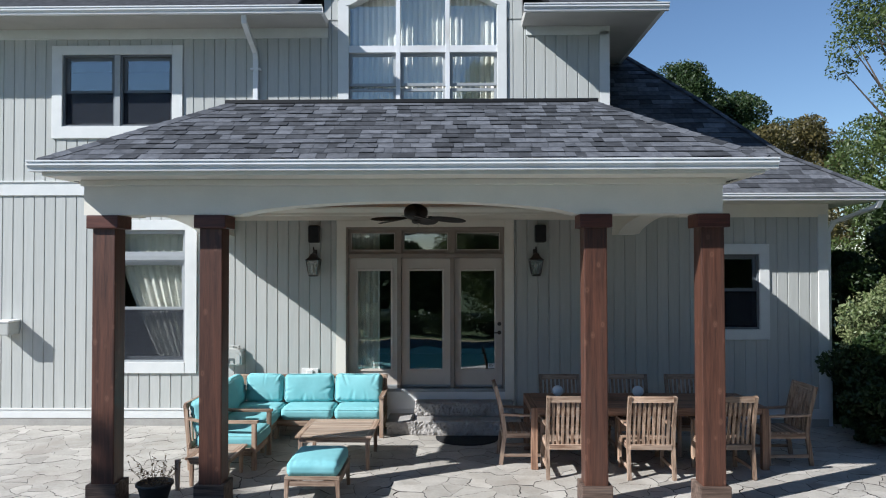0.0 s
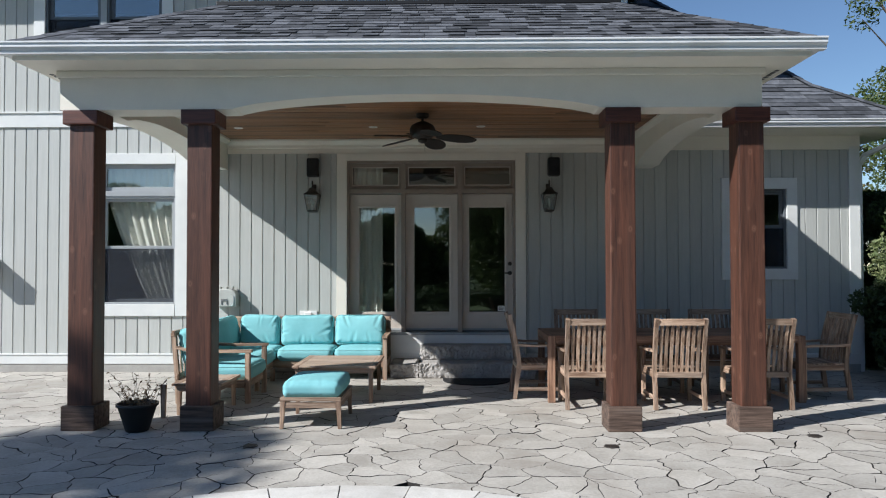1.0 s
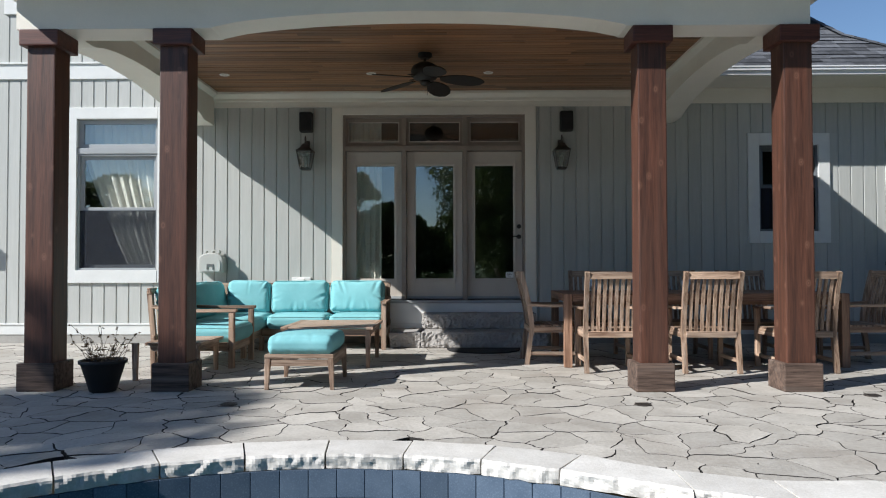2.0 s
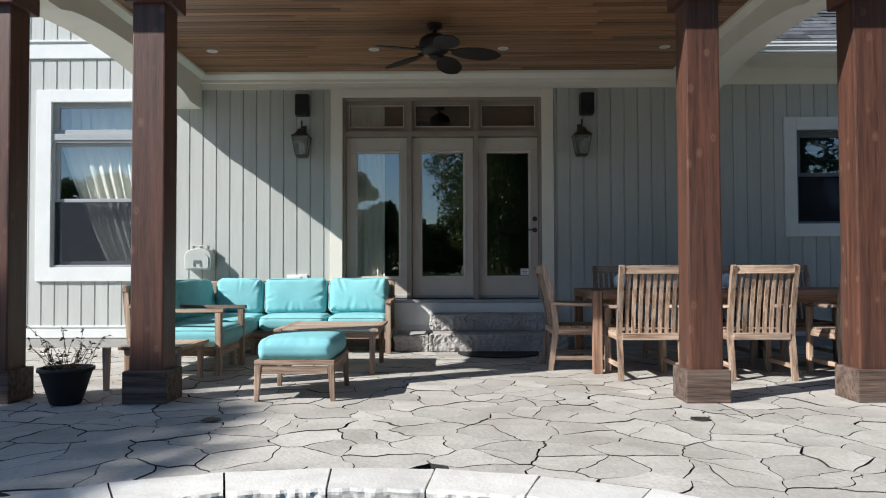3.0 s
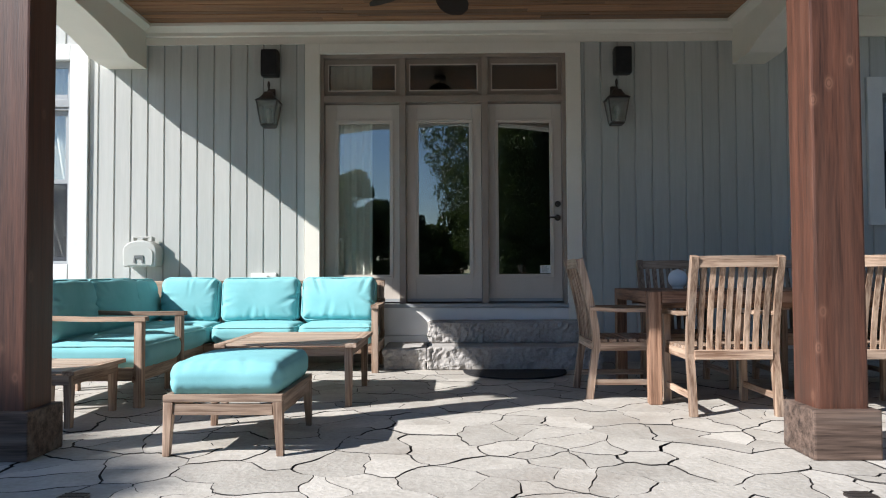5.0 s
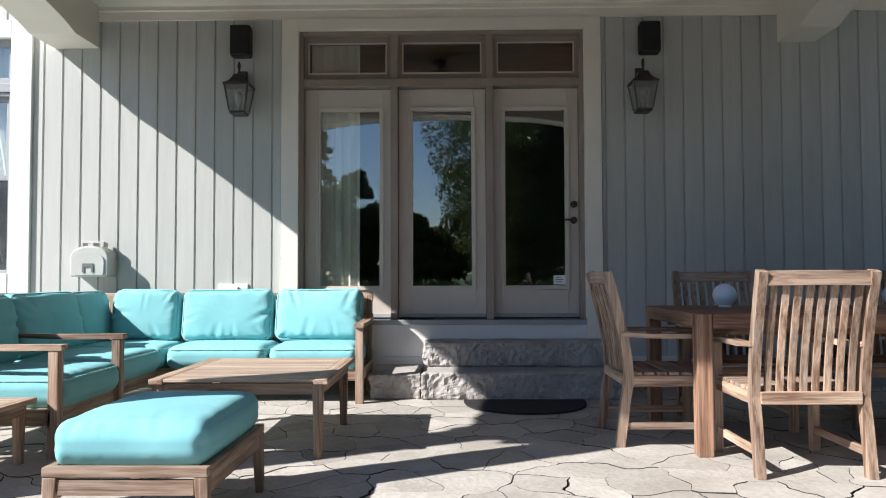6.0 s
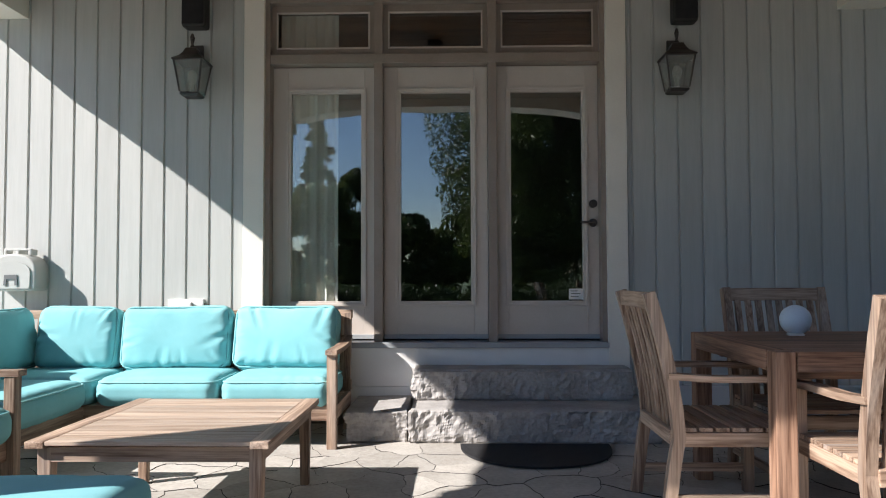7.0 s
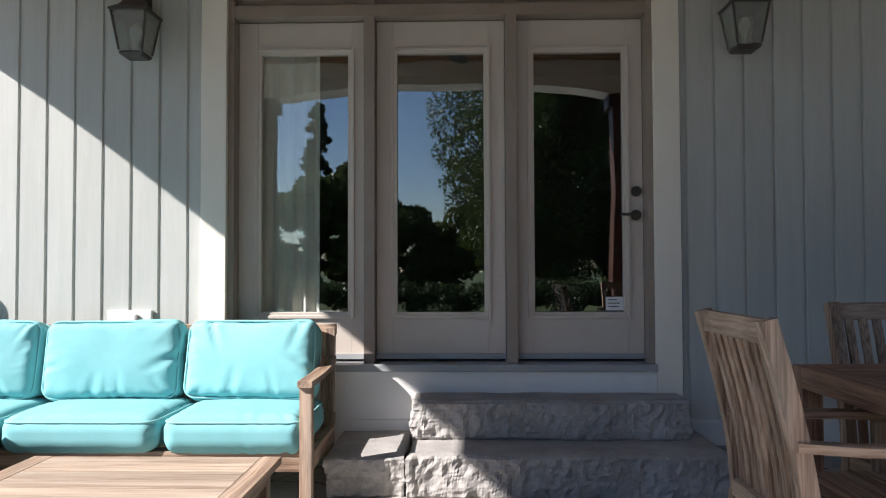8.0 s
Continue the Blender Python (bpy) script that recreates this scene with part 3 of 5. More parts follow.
box(bm, x1 - 0.035, x1, 0.0, 0.2, 0.585, z1, 0.003)
box(bm, x0 + 0.035, x1 - 0.035, 0.0, 0.2, z1 - 0.035, z1, 0.003)
box(bm, x0 + 0.035, x1 - 0.035, 0.005, 0.2, 2.63, 2.70, 0.003)
for x in (-0.412, 0.425):
    box(bm, x - 0.032, x + 0.032, 0.01, 0.2, 0.585, 2.63, 0.003)
    box(bm, x - 0.032, x + 0.032, 0.01, 0.2, 2.70, z1 - 0.035, 0.003)
part("door_frame", bm, DFRAME, door, "brown-grey door frame")
for a, b, ga, gb in ((-1.21, -0.446, -1.075, -0.545), (-0.378, 0.391, -0.257, 0.27), (0.459, 1.208, 0.56, 1.094)):
    bm = bmesh.new()
    box(bm, a, ga - 0.02, 0.10, 0.15, 0.60, 2.625, 0.003)
    box(bm, gb + 0.02, b, 0.10, 0.15, 0.60, 2.625, 0.003)
    box(bm, ga - 0.02, gb + 0.02, 0.10, 0.15, 0.60, 0.85, 0.003)
    box(bm, ga - 0.02, gb + 0.02, 0.10, 0.15, 2.455, 2.625, 0.003)
    leaf = part("door_leaf", bm, DOORPAINT, door, "taupe painted door leaf")
    bm = frame_of(bmesh.new(), ga - 0.035, gb + 0.035, 0.84, 2.465, 0.02, 0.083, 0.10, 0.004)
    frame_of(bm, ga - 0.018, gb + 0.018, 0.855, 2.45, 0.022, 0.09, 0.135, 0.003)
    part("glazing_bead", bm, DOORPAINT, leaf)
    pane(leaf, ga, gb, 0.87, 2.435, 0.115)
    part("weather_strip", boxed(a, b, 0.085, 0.10, 0.60, 0.632, 0.003), SASH, leaf)
    tr = part("transom", frame_of(bmesh.new(), a - 0.02, b + 0.02, 2.70, 3.085, 0.055, 0.06, 0.12, 0.004), DFRAME, door)
    bm = frame_of(bmesh.new(), a + 0.033, b - 0.033, 2.753, 3.032, 0.012, 0.052, 0.07, 0.003)
    part("glazing_bead", bm, DOORPAINT, tr)
    pane(tr, a + 0.03, b - 0.03, 2.755, 3.035, 0.09)
bm = cyl(bmesh.new(), 0.03, 0.03, (1.166, 0.10, 1.59), (1.166, 0.075, 1.59), 20)
cyl(bm, 0.017, 0.017, (1.166, 0.078, 1.59), (1.166, 0.06, 1.59), 16)
part("deadbolt", bm, BRONZE, door, "round dark bronze deadbolt")
bm = cyl(bmesh.new(), 0.032, 0.03, (1.166, 0.10, 1.45), (1.166, 0.085, 1.45), 20)
cyl(bm, 0.012, 0.012, (1.166, 0.09, 1.45), (1.166, 0.045, 1.45), 12)
cyl(bm, 0.011, 0.008, (1.175, 0.047, 1.45), (1.065, 0.047, 1.452), 12)
part("door_handle", bm, BRONZE, door, "dark bronze lever handle")
stk = part("sticker", boxed(0.985, 1.09, 0.1115, 0.1135, 0.885, 0.965), WHITEPLASTIC, door, "small white sticker inside the glass")
for i, w in enumerate((0.05, 0.07, 0.06)):
    part("print_bar", boxed(1.0, 1.0 + w, 0.1105, 0.1112, 0.945 - i * 0.02, 0.951 - i * 0.02), PLASTICDARK, stk)

# ---- porch: beams, ceiling, roof ----
def arch_under(a, b, low_a, low_b, high, n=18, ends=0.10):
    """Points of a soft arch between a and b."""
    pts = []
    for i in range(n + 1):
        u = i / n
        lift = (1 - (2 * u - 1) ** 2) ** 0.75
        pts.append((a + (b - a) * u, low_a + (low_b - low_a) * u + (high - (low_a + low_b) / 2) * lift))
    return pts


BX0, BX1, BF, BB, BZ = -3.44, 3.25, -3.82, -3.50, 3.058
bm = prism(bmesh.new(), [(BX0, 3.45), (BX0, BZ), (-1.78, BZ)] + arch_under(-1.76, 1.70, BZ + 0.012, BZ + 0.012, 3.195) + [(1.72, BZ), (BX1, BZ), (BX1, 3.45)], "y", BF, BB)
tagged(setting("porch_beam_front", bm, BEAM, "cream painted porch beam with a shallow arch", "beam"))
side = [(-3.499, 3.45), (-3.499, BZ), (-3.32, BZ)] + arch_under(-3.30, -0.42, BZ, 2.99, 3.175) + [(-0.40, 2.985), (0.0, 2.985), (0.0, 3.45)]
setting("porch_beam_left", prism(bmesh.new(), side, "x", -3.41, -3.02), BEAM, "cream painted arched side beam", "beam")
setting("porch_beam_right", prism(bmesh.new(), side, "x", 2.93, 3.25), BEAM, "cream painted arched side beam", "beam")
bm = bmesh.new()
rng = random.Random(4)
y = -3.50
while y < -0.001:
    d = min(0.089, -y)
    x = -3.02
    while x < 2.93:
        x2 = min(2.93, x + rng.uniform(1.2, 3.2))
        box(bm, x + 0.001, x2 - 0.001, y + 0.004, y + d - 0.004, 3.432 + rng.uniform(0, 0.003), 3.45, 0.002)
        x = x2
    y += 0.089
box(bm, -3.02, 2.93, -3.5, 0, 3.452, 3.47)
setting("ceiling", bm, CEDAR_I, "stained cedar tongue-and-groove porch ceiling", "ceiling")
crown = [(0.0, 3.225), (-0.022, 3.225), (-0.022, 3.30), (-0.035, 3.31), (-0.035, 3.345), (-0.075, 3.40), (-0.085, 3.40), (-0.085, 3.431), (0.0, 3.431)]
bm = prism(bmesh.new(), crown, "x", -3.02, 2.93)
prism(bm, [(-3.02 - y * 0.8, z) for y, z in crown[5:] + [(0.0, 3.36)]], "y", -3.5, -0.02)
prism(bm, [(2.93 + y * 0.8, z) for y, z in crown[5:] + [(0.0, 3.36)]], "y", -3.5, -0.02)
setting("crown_trim", bm, BEAM, "cream crown moulding round the porch ceiling", "trim")

EX0, EX1, EY, EZ = -3.66, 3.52, -4.22, 3.445          # edge of the porch eaves
for nm, dims, lab in (
        ("soffit_front", (EX0, EX1, EY, BF, EZ - 0.02, EZ, 0), "cream porch soffit board"),
        ("soffit_left", (EX0, BX0, BF, 0.0, EZ - 0.02, EZ, 0), "cream porch soffit board"),
        ("soffit_right", (BX1, EX1, BF, 0.0, EZ - 0.02, EZ, 0), "cream porch soffit board"),
        ("fascia_front", (EX0, EX1, EY, EY + 0.02, EZ, 3.565, 0), "cream porch fascia board"),
        ("fascia_left", (EX0, EX0 + 0.02, EY + 0.02, 0.0, EZ, 3.565, 0), "cream porch fascia board"),
        ("fascia_right", (EX1 - 0.02, EX1, EY + 0.02, 0.0, EZ, 3.565, 0), "cream porch fascia board"),
        ("trim_under_soffit", (BX0 - 0.02, BX1 + 0.02, BF - 0.045, BF, EZ - 0.085, EZ - 0.02, 0.012), "cream moulding under the porch soffit")):
    setting(nm, boxed(*dims), BEAM, lab, nm.split("_")[0])
bm = bmesh.new()
for i in range(46):
    for x in (EX0 + 0.07, EX1 - 0.11):
        box(bm, x, x + 0.04, -3.75 + i * 0.08, -3.70 + i * 0.08, EZ - 0.023, EZ - 0.0205)
setting("soffit_vent", bm, BLACKMETAL, "dark slotted vent strip in the soffit", "vent")
GUT = [(0.0, 0.0), (-0.07, 0.0), (-0.075, 0.03), (-0.10, 0.055), (-0.10, 0.085), (-0.112, 0.09), (-0.112, 0.105), (-0.098, 0.105), (-0.09, 0.09), (-0.06, 0.012), (-0.006, 0.012), (-0.006, 0.105), (0.0, 0.105)]


def gutter(name, axis, a, b, at, z, sign, label):
    bm = prism(bmesh.new(), [(at + p[0] * sign, z + p[1]) for p in GUT], axis, a, b)
    ob = thing(name, label, "gutter", kind="structure")
    part("trough", bm, METALWHITE, ob)
    return ob


g = gutter("gutter_porch", "x", EX0 - 0.10, EX1 + 0.10, EY, 3.463, 1, "white aluminium gutter along the porch eave")
for x in np.linspace(-3.3, 3.2, 8):
    part("hanger", boxed(x, x + 0.02, EY - 0.105, EY, 3.560, 3.566), METALWHITE, g)
gutter("gutter_porch_left", "y", EY + 0.001, -0.04, EX0, 3.463, 1, "white aluminium gutter along the side eave")
gutter("gutter_porch_right", "y", EY + 0.001, -0.04, EX1, 3.463, -1, "white aluminium gutter along the side eave")

RX0, RX1, RY, RZ = -2.29, 2.16, -2.59, 4.495            # flat top of the porch roof
SX0, SX1, SY, SZ = EX0 - 0.03, EX1 + 0.03, EY - 0.035, 3.572
bm = bmesh.new()
lo = [bm.verts.new(p) for p in ((SX0, SY, SZ), (SX1, SY, SZ), (SX1, 0.0, SZ), (SX0, 0.0, SZ))]
hi = [bm.verts.new(p) for p in ((RX0, RY, RZ), (RX1, RY, RZ), (RX1, 0.0, RZ), (RX0, 0.0, RZ))]
for i in range(4):
    bm.faces.new((lo[i], lo[(i + 1) % 4], hi[(i + 1) % 4], hi[i]))
bm.faces.new(hi)
bm.faces.new(lo[::-1])
porch_roof = setting("roof", bm, SHINGLE, "charcoal asphalt shingle hip roof over the porch", "roof")
bm = bmesh.new()
box(bm, RX0 - 0.05, RX1 + 0.05, RY - 0.03, RY + 0.1, RZ + 0.004, RZ + 0.05, 0.006)
setting("roof_edge", bm, BLACKMETAL, "black metal edge of the flat porch roof", "flashing")

# right wing roof, steeper towards the top
PROF = [(-0.66, 3.565), (0.36, 4.30), (1.36, 5.41), (2.40, 6.49), (4.0, 8.1)]
HIP = 6.15
bm = bmesh.new()
rows = []
for y, z in PROF:
    rows.append([bm.verts.new((2.6, y, z)), bm.verts.new((HIP - y, y, z)), bm.verts.new((HIP - y, 9.0, z))])
for a, b in zip(rows, rows[1:]):
    bm.faces.new((a[0], a[1], b[1], b[0]))
    bm.faces.new((a[1], a[2], b[2], b[1]))
roof_wing = setting("roof_wing", bm, SHINGLE, "charcoal shingle roof of the side wing", "roof")
bm = bmesh.new()
box(bm, UPRIGHT, HIP + 0.6, -0.6, 0.012, 3.46, 3.48)
box(bm, UPRIGHT, HIP + 0.62, -0.62, -0.6, 3.46, 3.56)
box(bm, RIGHT, HIP + 0.6, 0.012, 8, 3.46, 3.48)
box(bm, HIP + 0.6, HIP + 0.62, -0.6, 8, 3.46, 3.56)
setting("soffit_wing", bm, BEAM, "cream soffit of the side wing", "soffit")
gutter("gutter_wing", "x", 3.55, HIP + 0.72, -0.62, 3.465, 1, "white aluminium gutter along the wing eave")

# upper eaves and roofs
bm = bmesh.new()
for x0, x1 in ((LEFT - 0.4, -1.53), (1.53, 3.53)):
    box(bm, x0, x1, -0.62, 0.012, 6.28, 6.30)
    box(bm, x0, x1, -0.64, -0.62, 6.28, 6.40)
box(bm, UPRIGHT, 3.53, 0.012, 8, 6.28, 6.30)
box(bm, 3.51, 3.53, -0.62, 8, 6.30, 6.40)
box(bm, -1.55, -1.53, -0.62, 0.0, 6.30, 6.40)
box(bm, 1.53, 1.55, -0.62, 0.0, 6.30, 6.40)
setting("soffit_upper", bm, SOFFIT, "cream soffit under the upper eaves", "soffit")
gutter("gutter_upper_left", "x", LEFT - 0.4, -1.50, -0.64, 6.285, 1, "white aluminium gutter along the upper eave")
gutter("gutter_upper_right", "x", 1.50, 3.64, -0.64, 6.285, 1, "white aluminium gutter along the upper eave")
gutter("gutter_upper_side", "y", -0.63, 8.0, 3.53, 6.285, -1, "white aluminium gutter along the side eave")
bm = bmesh.new()
prism(bm, [(-0.68, 6.395), (4.0, 9.4), (8.7, 6.395), (8.7, 6.40), (4.0, 9.3), (-0.68, 6.35)], "x", LEFT - 0.5, -1.9)
lo = [bm.verts.new(p) for p in ((1.9, -0.68, 6.395), (3.6, -0.68, 6.395), (3.6, 8.7, 6.395), (1.9, 8.7, 6.395))]
hi = [bm.verts.new((1.9, 2.0, 8.1)), bm.verts.new((1.9, 6.0, 8.1))]
bm.faces.new((lo[0], lo[1], hi[0]))
bm.faces.new((lo[1], lo[2], hi[1], hi[0]))
bm.faces.new((lo[2], lo[3], hi[1]))
prism(bm, [(-2.2, 6.40), (-0.03, 9.3), (2.15, 6.40), (2.15, 6.56), (-0.03, 9.45), (-2.2, 6.56)], "y", -0.18, 6.0)
setting("roof_upper", bm, SHINGLE, "charcoal shingle roof of the upper floor", "roof")

# downspout
ds = thing("downspout", "white downspout with an elbow on the upper wall", "downspout", kind="structure")
bm = beam_path(bmesh.new(), [(-2.70, -0.60, 6.30), (-2.70, -0.60, 6.18), (-2.67, -0.10, 5.88), (-2.67, -0.06, 5.78)], 0.075, 0.06)
part("elbow", bm, METALWHITE, ds)
part("pipe", boxed(-2.71, -2.63, -0.085, -0.02, 4.6, 5.78, 0.008), METALWHITE, ds)
part("strap", boxed(-2.75, -2.59, -0.09, 0.0, 5.60, 5.63, 0.003), METALWHITE, ds)

ds = thing("downspout", "white downspout elbow under the wing eave", "downspout", kind="structure")
part("elbow", beam_path(bmesh.new(), [(6.72, -0.66, 3.47), (6.70, -0.62, 3.38), (6.36, -0.02, 3.17), (6.325, 0.06, 3.05)], 0.07, 0.055), METALWHITE, ds)
part("pipe", boxed(6.275, 6.345, 0.03, 0.10, 0.0, 3.06, 0.008), METALWHITE, ds)


# ---- columns ----
def column(x):
    c = thing("porch_column", "reddish stained timber porch column on a weathered plinth", "column", pose(x, -3.68, 0), "porch columns")
    s, b, k = 0.121, 0.16, 0.168
    part("shaft", boxed(-s, s, -s, s, 0.2, 2.95, 0.012), POST, c)
    part("plinth", boxed(-b, b, -b, b, 0.0, 0.235, 0.01), POSTBASE, c, "worn dark plinth with bare grain")
    part("capital", boxed(-k, k, -k, k, 2.915, 3.056, 0.012), POSTCAP, c)


POSTCAP = wood("stained_capital", "x", (0.05, 0.016, 0.012), (0.12, 0.04, 0.026), rough=0.5, vary=0.1, bump=0.4)
for x in (-3.235, -2.10, 1.935, 3.15):
    column(x)

# ---- stone steps ----
def rough_block(w, d, h, seed, rough=0.03, nx=60, nz=14, ny=10):
    """A split-faced block from x 0 to w, y 0 (front) to d, z 0 to h: broken front and side faces, flatter top."""
    bm = bmesh.new()
    o = Vector((seed * 3.7, seed * 1.9, seed * 5.3))

    def n(p, s):
        return noise.noise(p * s + o)
    grid = {}

    def vert(i, j, k):
        key = (i, j, k)
        if key not in grid:
            p = Vector((w * i / nx, d * j / ny, h * k / nz))
            fx = 1.0 if i in (0, nx) else 0.0
            q = p.copy()
            facet = noise.cell(p * 9 + o) * 0.35 + noise.cell(p * 17 + Vector((n(p, 6), n(p, 7), n(p, 8))) * 2 + o) * 0.22
            chip = rough * (0.8 * n(p, 6) + 0.9 * abs(n(p, 13)) + 0.35 * n(p, 34) + facet * 0.5)
            edge = 0.012 if k in (0, nz) else 0.0
            if j == 0:
                q.y += chip + edge + (0.012 * abs(n(p, 9)) if k == nz else 0)
            if fx:
                q.x += (chip + edge) * (1 if i == 0 else -1)
            if k == nz:
                q.z += 0.005 * n(p, 5) - (0.006 if (j == 0 or fx) else 0.0)
            grid[key] = bm.verts.new(q)
        return grid[key]
    for i in range(nx):
        for k in range(nz):
            bm.faces.new((vert(i, 0, k), vert(i + 1, 0, k), vert(i + 1, 0, k + 1), vert(i, 0, k + 1)))
        for j in range(ny):
            bm.faces.new((vert(i, j, nz), vert(i + 1, j, nz), vert(i + 1, j + 1, nz), vert(i, j + 1, nz)))
    for j in range(ny):
        for k in range(nz):
            bm.faces.new((vert(0, j + 1, k), vert(0, j, k), vert(0, j, k + 1), vert(0, j + 1, k + 1)))
            bm.faces.new((vert(nx, j, k), vert(nx, j + 1, k), vert(nx, j + 1, k + 1), vert(nx, j, k + 1)))
    return bm


steps = thing("stone_steps", "two rough split-faced grey stone steps below the door", "steps", pose(-0.56, -0.64, 0))
for nm, w, d, h, x, y, z, s in (("step", 1.60, 0.60, 0.215, 0.415, 0.0, 0.0, 1), ("step", 1.50, 0.30, 0.208, 0.415, 0.325, 0.216, 2), ("side_stone", 0.41, 0.60, 0.205, 0.0, 0.02, 0.0, 3)):
    ob = part(nm, rough_block(w, d, h, s, nx=130 if w > 1 else 34), STEPSTONE, steps)
    ob.location = (x, y, z)

# half-round mat
bm = bmesh.new()
outline = [(0.46 * math.cos(a), -0.55 * math.sin(a) ** 0.8) for a in np.linspace(0, math.pi, 32)]
prism(bm, outline, "z", 0.002, 0.014)
mat_ob = tagged(new("door_mat", mesh_of("door_mat", bm, RUBBER)), "black half-round rubber mat before the stone steps", "mat")
mat_ob.location = (0.64, -0.70, 0.004)


# ---- cushions ----
def cushion(w, d, h, seed, puff=0.12, r=None, wrinkle=0.008, cuts=36):
    """A stuffed cushion centred on the origin, its edges rounded and its faces puffed and creased."""
    bm = bmesh.new()
    bmesh.ops.create_cube(bm, size=2.0)
    bmesh.ops.subdivide_edges(bm, edges=bm.edges[:], cuts=cuts, use_grid_fill=True)
    r = r or h * 0.42
    o = Vector((seed * 2.3, seed * 4.1, seed * 0.7))
    rng = random.Random(seed)
    tucks = []
    for i in range(11):
        # short folds that run inwards from the seams, most of them near the corners
        along = rng.choice((-0.86, -0.7, -0.3, 0.1, 0.45, 0.72, 0.88)) + rng.uniform(-0.08, 0.08)
        at = rng.choice(((along, -1.0), (along, -1.0), (along, 1.0), (-1.0, along), (1.0, along)))
        to = Vector((-at[0] * rng.uniform(0.2, 0.9), -at[1] * rng.uniform(0.5, 1.0))).normalized()
        tucks.append((Vector((at[0] * w / 2, at[1] * d / 2)), to, rng.uniform(0.10, 0.24), rng.uniform(0.012, 0.02), rng.uniform(0.5, 1.2)))
    for v in bm.verts:
        c = v.co.copy()
        ux, uy = c.x, c.y
        p = Vector((c.x * w / 2, c.y * d / 2, c.z * h / 2))
        q = Vector((max(-w / 2 + r, min(w / 2 - r, p.x)), max(-d / 2 + r, min(d / 2 - r, p.y)), max(-h / 2 + r, min(h / 2 - r, p.z))))
        e = p - q
        if e.length > 1e-6:
            p = q + e.normalized() * r
        bulge = (1 - ux * ux) * (1 - uy * uy)
        p.z += (1 if c.z > 0 else -1) * abs(c.z) * puff * h * (bulge ** 0.5)
        pinch = (abs(ux) * abs(uy)) ** 6
        p.x -= 0.02 * pinch * (1 if ux > 0 else -1) * (1 - abs(c.z))
        rim = max(abs(ux), abs(uy)) ** 3
        a = math.atan2(uy, ux)
        crease = (1 - abs(noise.noise(Vector((math.cos(a) * 4.0, math.sin(a) * 4.0, 1.5 * rim)) + o))) ** 4 * rim - 0.4 * rim
        soft = noise.noise(Vector((p.x * 5, p.y * 5, p.z * 5)) + o)
        tuck = 0.0
        for at, to, long, wide, deep in tucks:
            q = Vector((p.x, p.y)) - at
            s, t = q.dot(to), q.x * to.y - q.y * to.x
            if -0.02 < s < long:
                tuck += deep * (1 - s / long) * (math.exp(-(t / wide) ** 2) - 0.5 * math.exp(-((abs(t) - 2 * wide) / wide) ** 2))
        p.z += (1 if c.z > 0 else -1) * abs(c.z) * wrinkle * (0.5 * crease + 0.35 * soft - 0.75 * tuck)
        p.x += wrinkle * 0.5 * soft
        p.y += wrinkle * 0.5 * noise.noise(p * 6 + o)
        v.co = p
    return bm


def piping(w, d, z, r, rad=0.0062):
    """A welt that runs round a cushion at height z."""
    bm = bmesh.new()
    pts = []
    for cx, cy, a0 in ((1, 1, 0), (-1, 1, 90), (-1, -1, 180), (1, -1, 270)):
        for i in range(6):
            a = radians(a0 + 18 * i)
            pts.append(Vector((cx * (w / 2 - r) + r * math.cos(a), cy * (d / 2 - r) + r * math.sin(a), z)))
    n = len(pts)
    rings = []
    for i, p in enumerate(pts):
        t = (pts[(i + 1) % n] - pts[i - 1]).normalized()
        s = t.cross(Vector((0, 0, 1)))
        rings.append([bm.verts.new(p + rad * (math.cos(k * 1.0472) * s + math.sin(k * 1.0472) * Vector((0, 0, 1)))) for k in range(6)])
    for i in range(n):
        a, b = rings[i], rings[(i + 1) % n]
        for k in range(6):
            bm.faces.new((a[k], a[(k + 1) % 6], b[(k + 1) % 6], b[k]))
    return bm


def add_cushion(parent, name, w, d, h, m, seed, puff=0.12, wrinkle=0.008, welts=(1, -1)):
    ob = part(name, cushion(w, d, h, seed, puff, wrinkle=wrinkle), FABRIC, parent, "turquoise canvas cushion", True)
    ob.matrix_basis = m
    r = h * 0.42
    for k in welts:
        part("piping", piping(w - r * 0.42, d - r * 0.42, k * (h / 2 - r * 0.28), r * 0.95), PIPING, ob, "", True)
    return ob


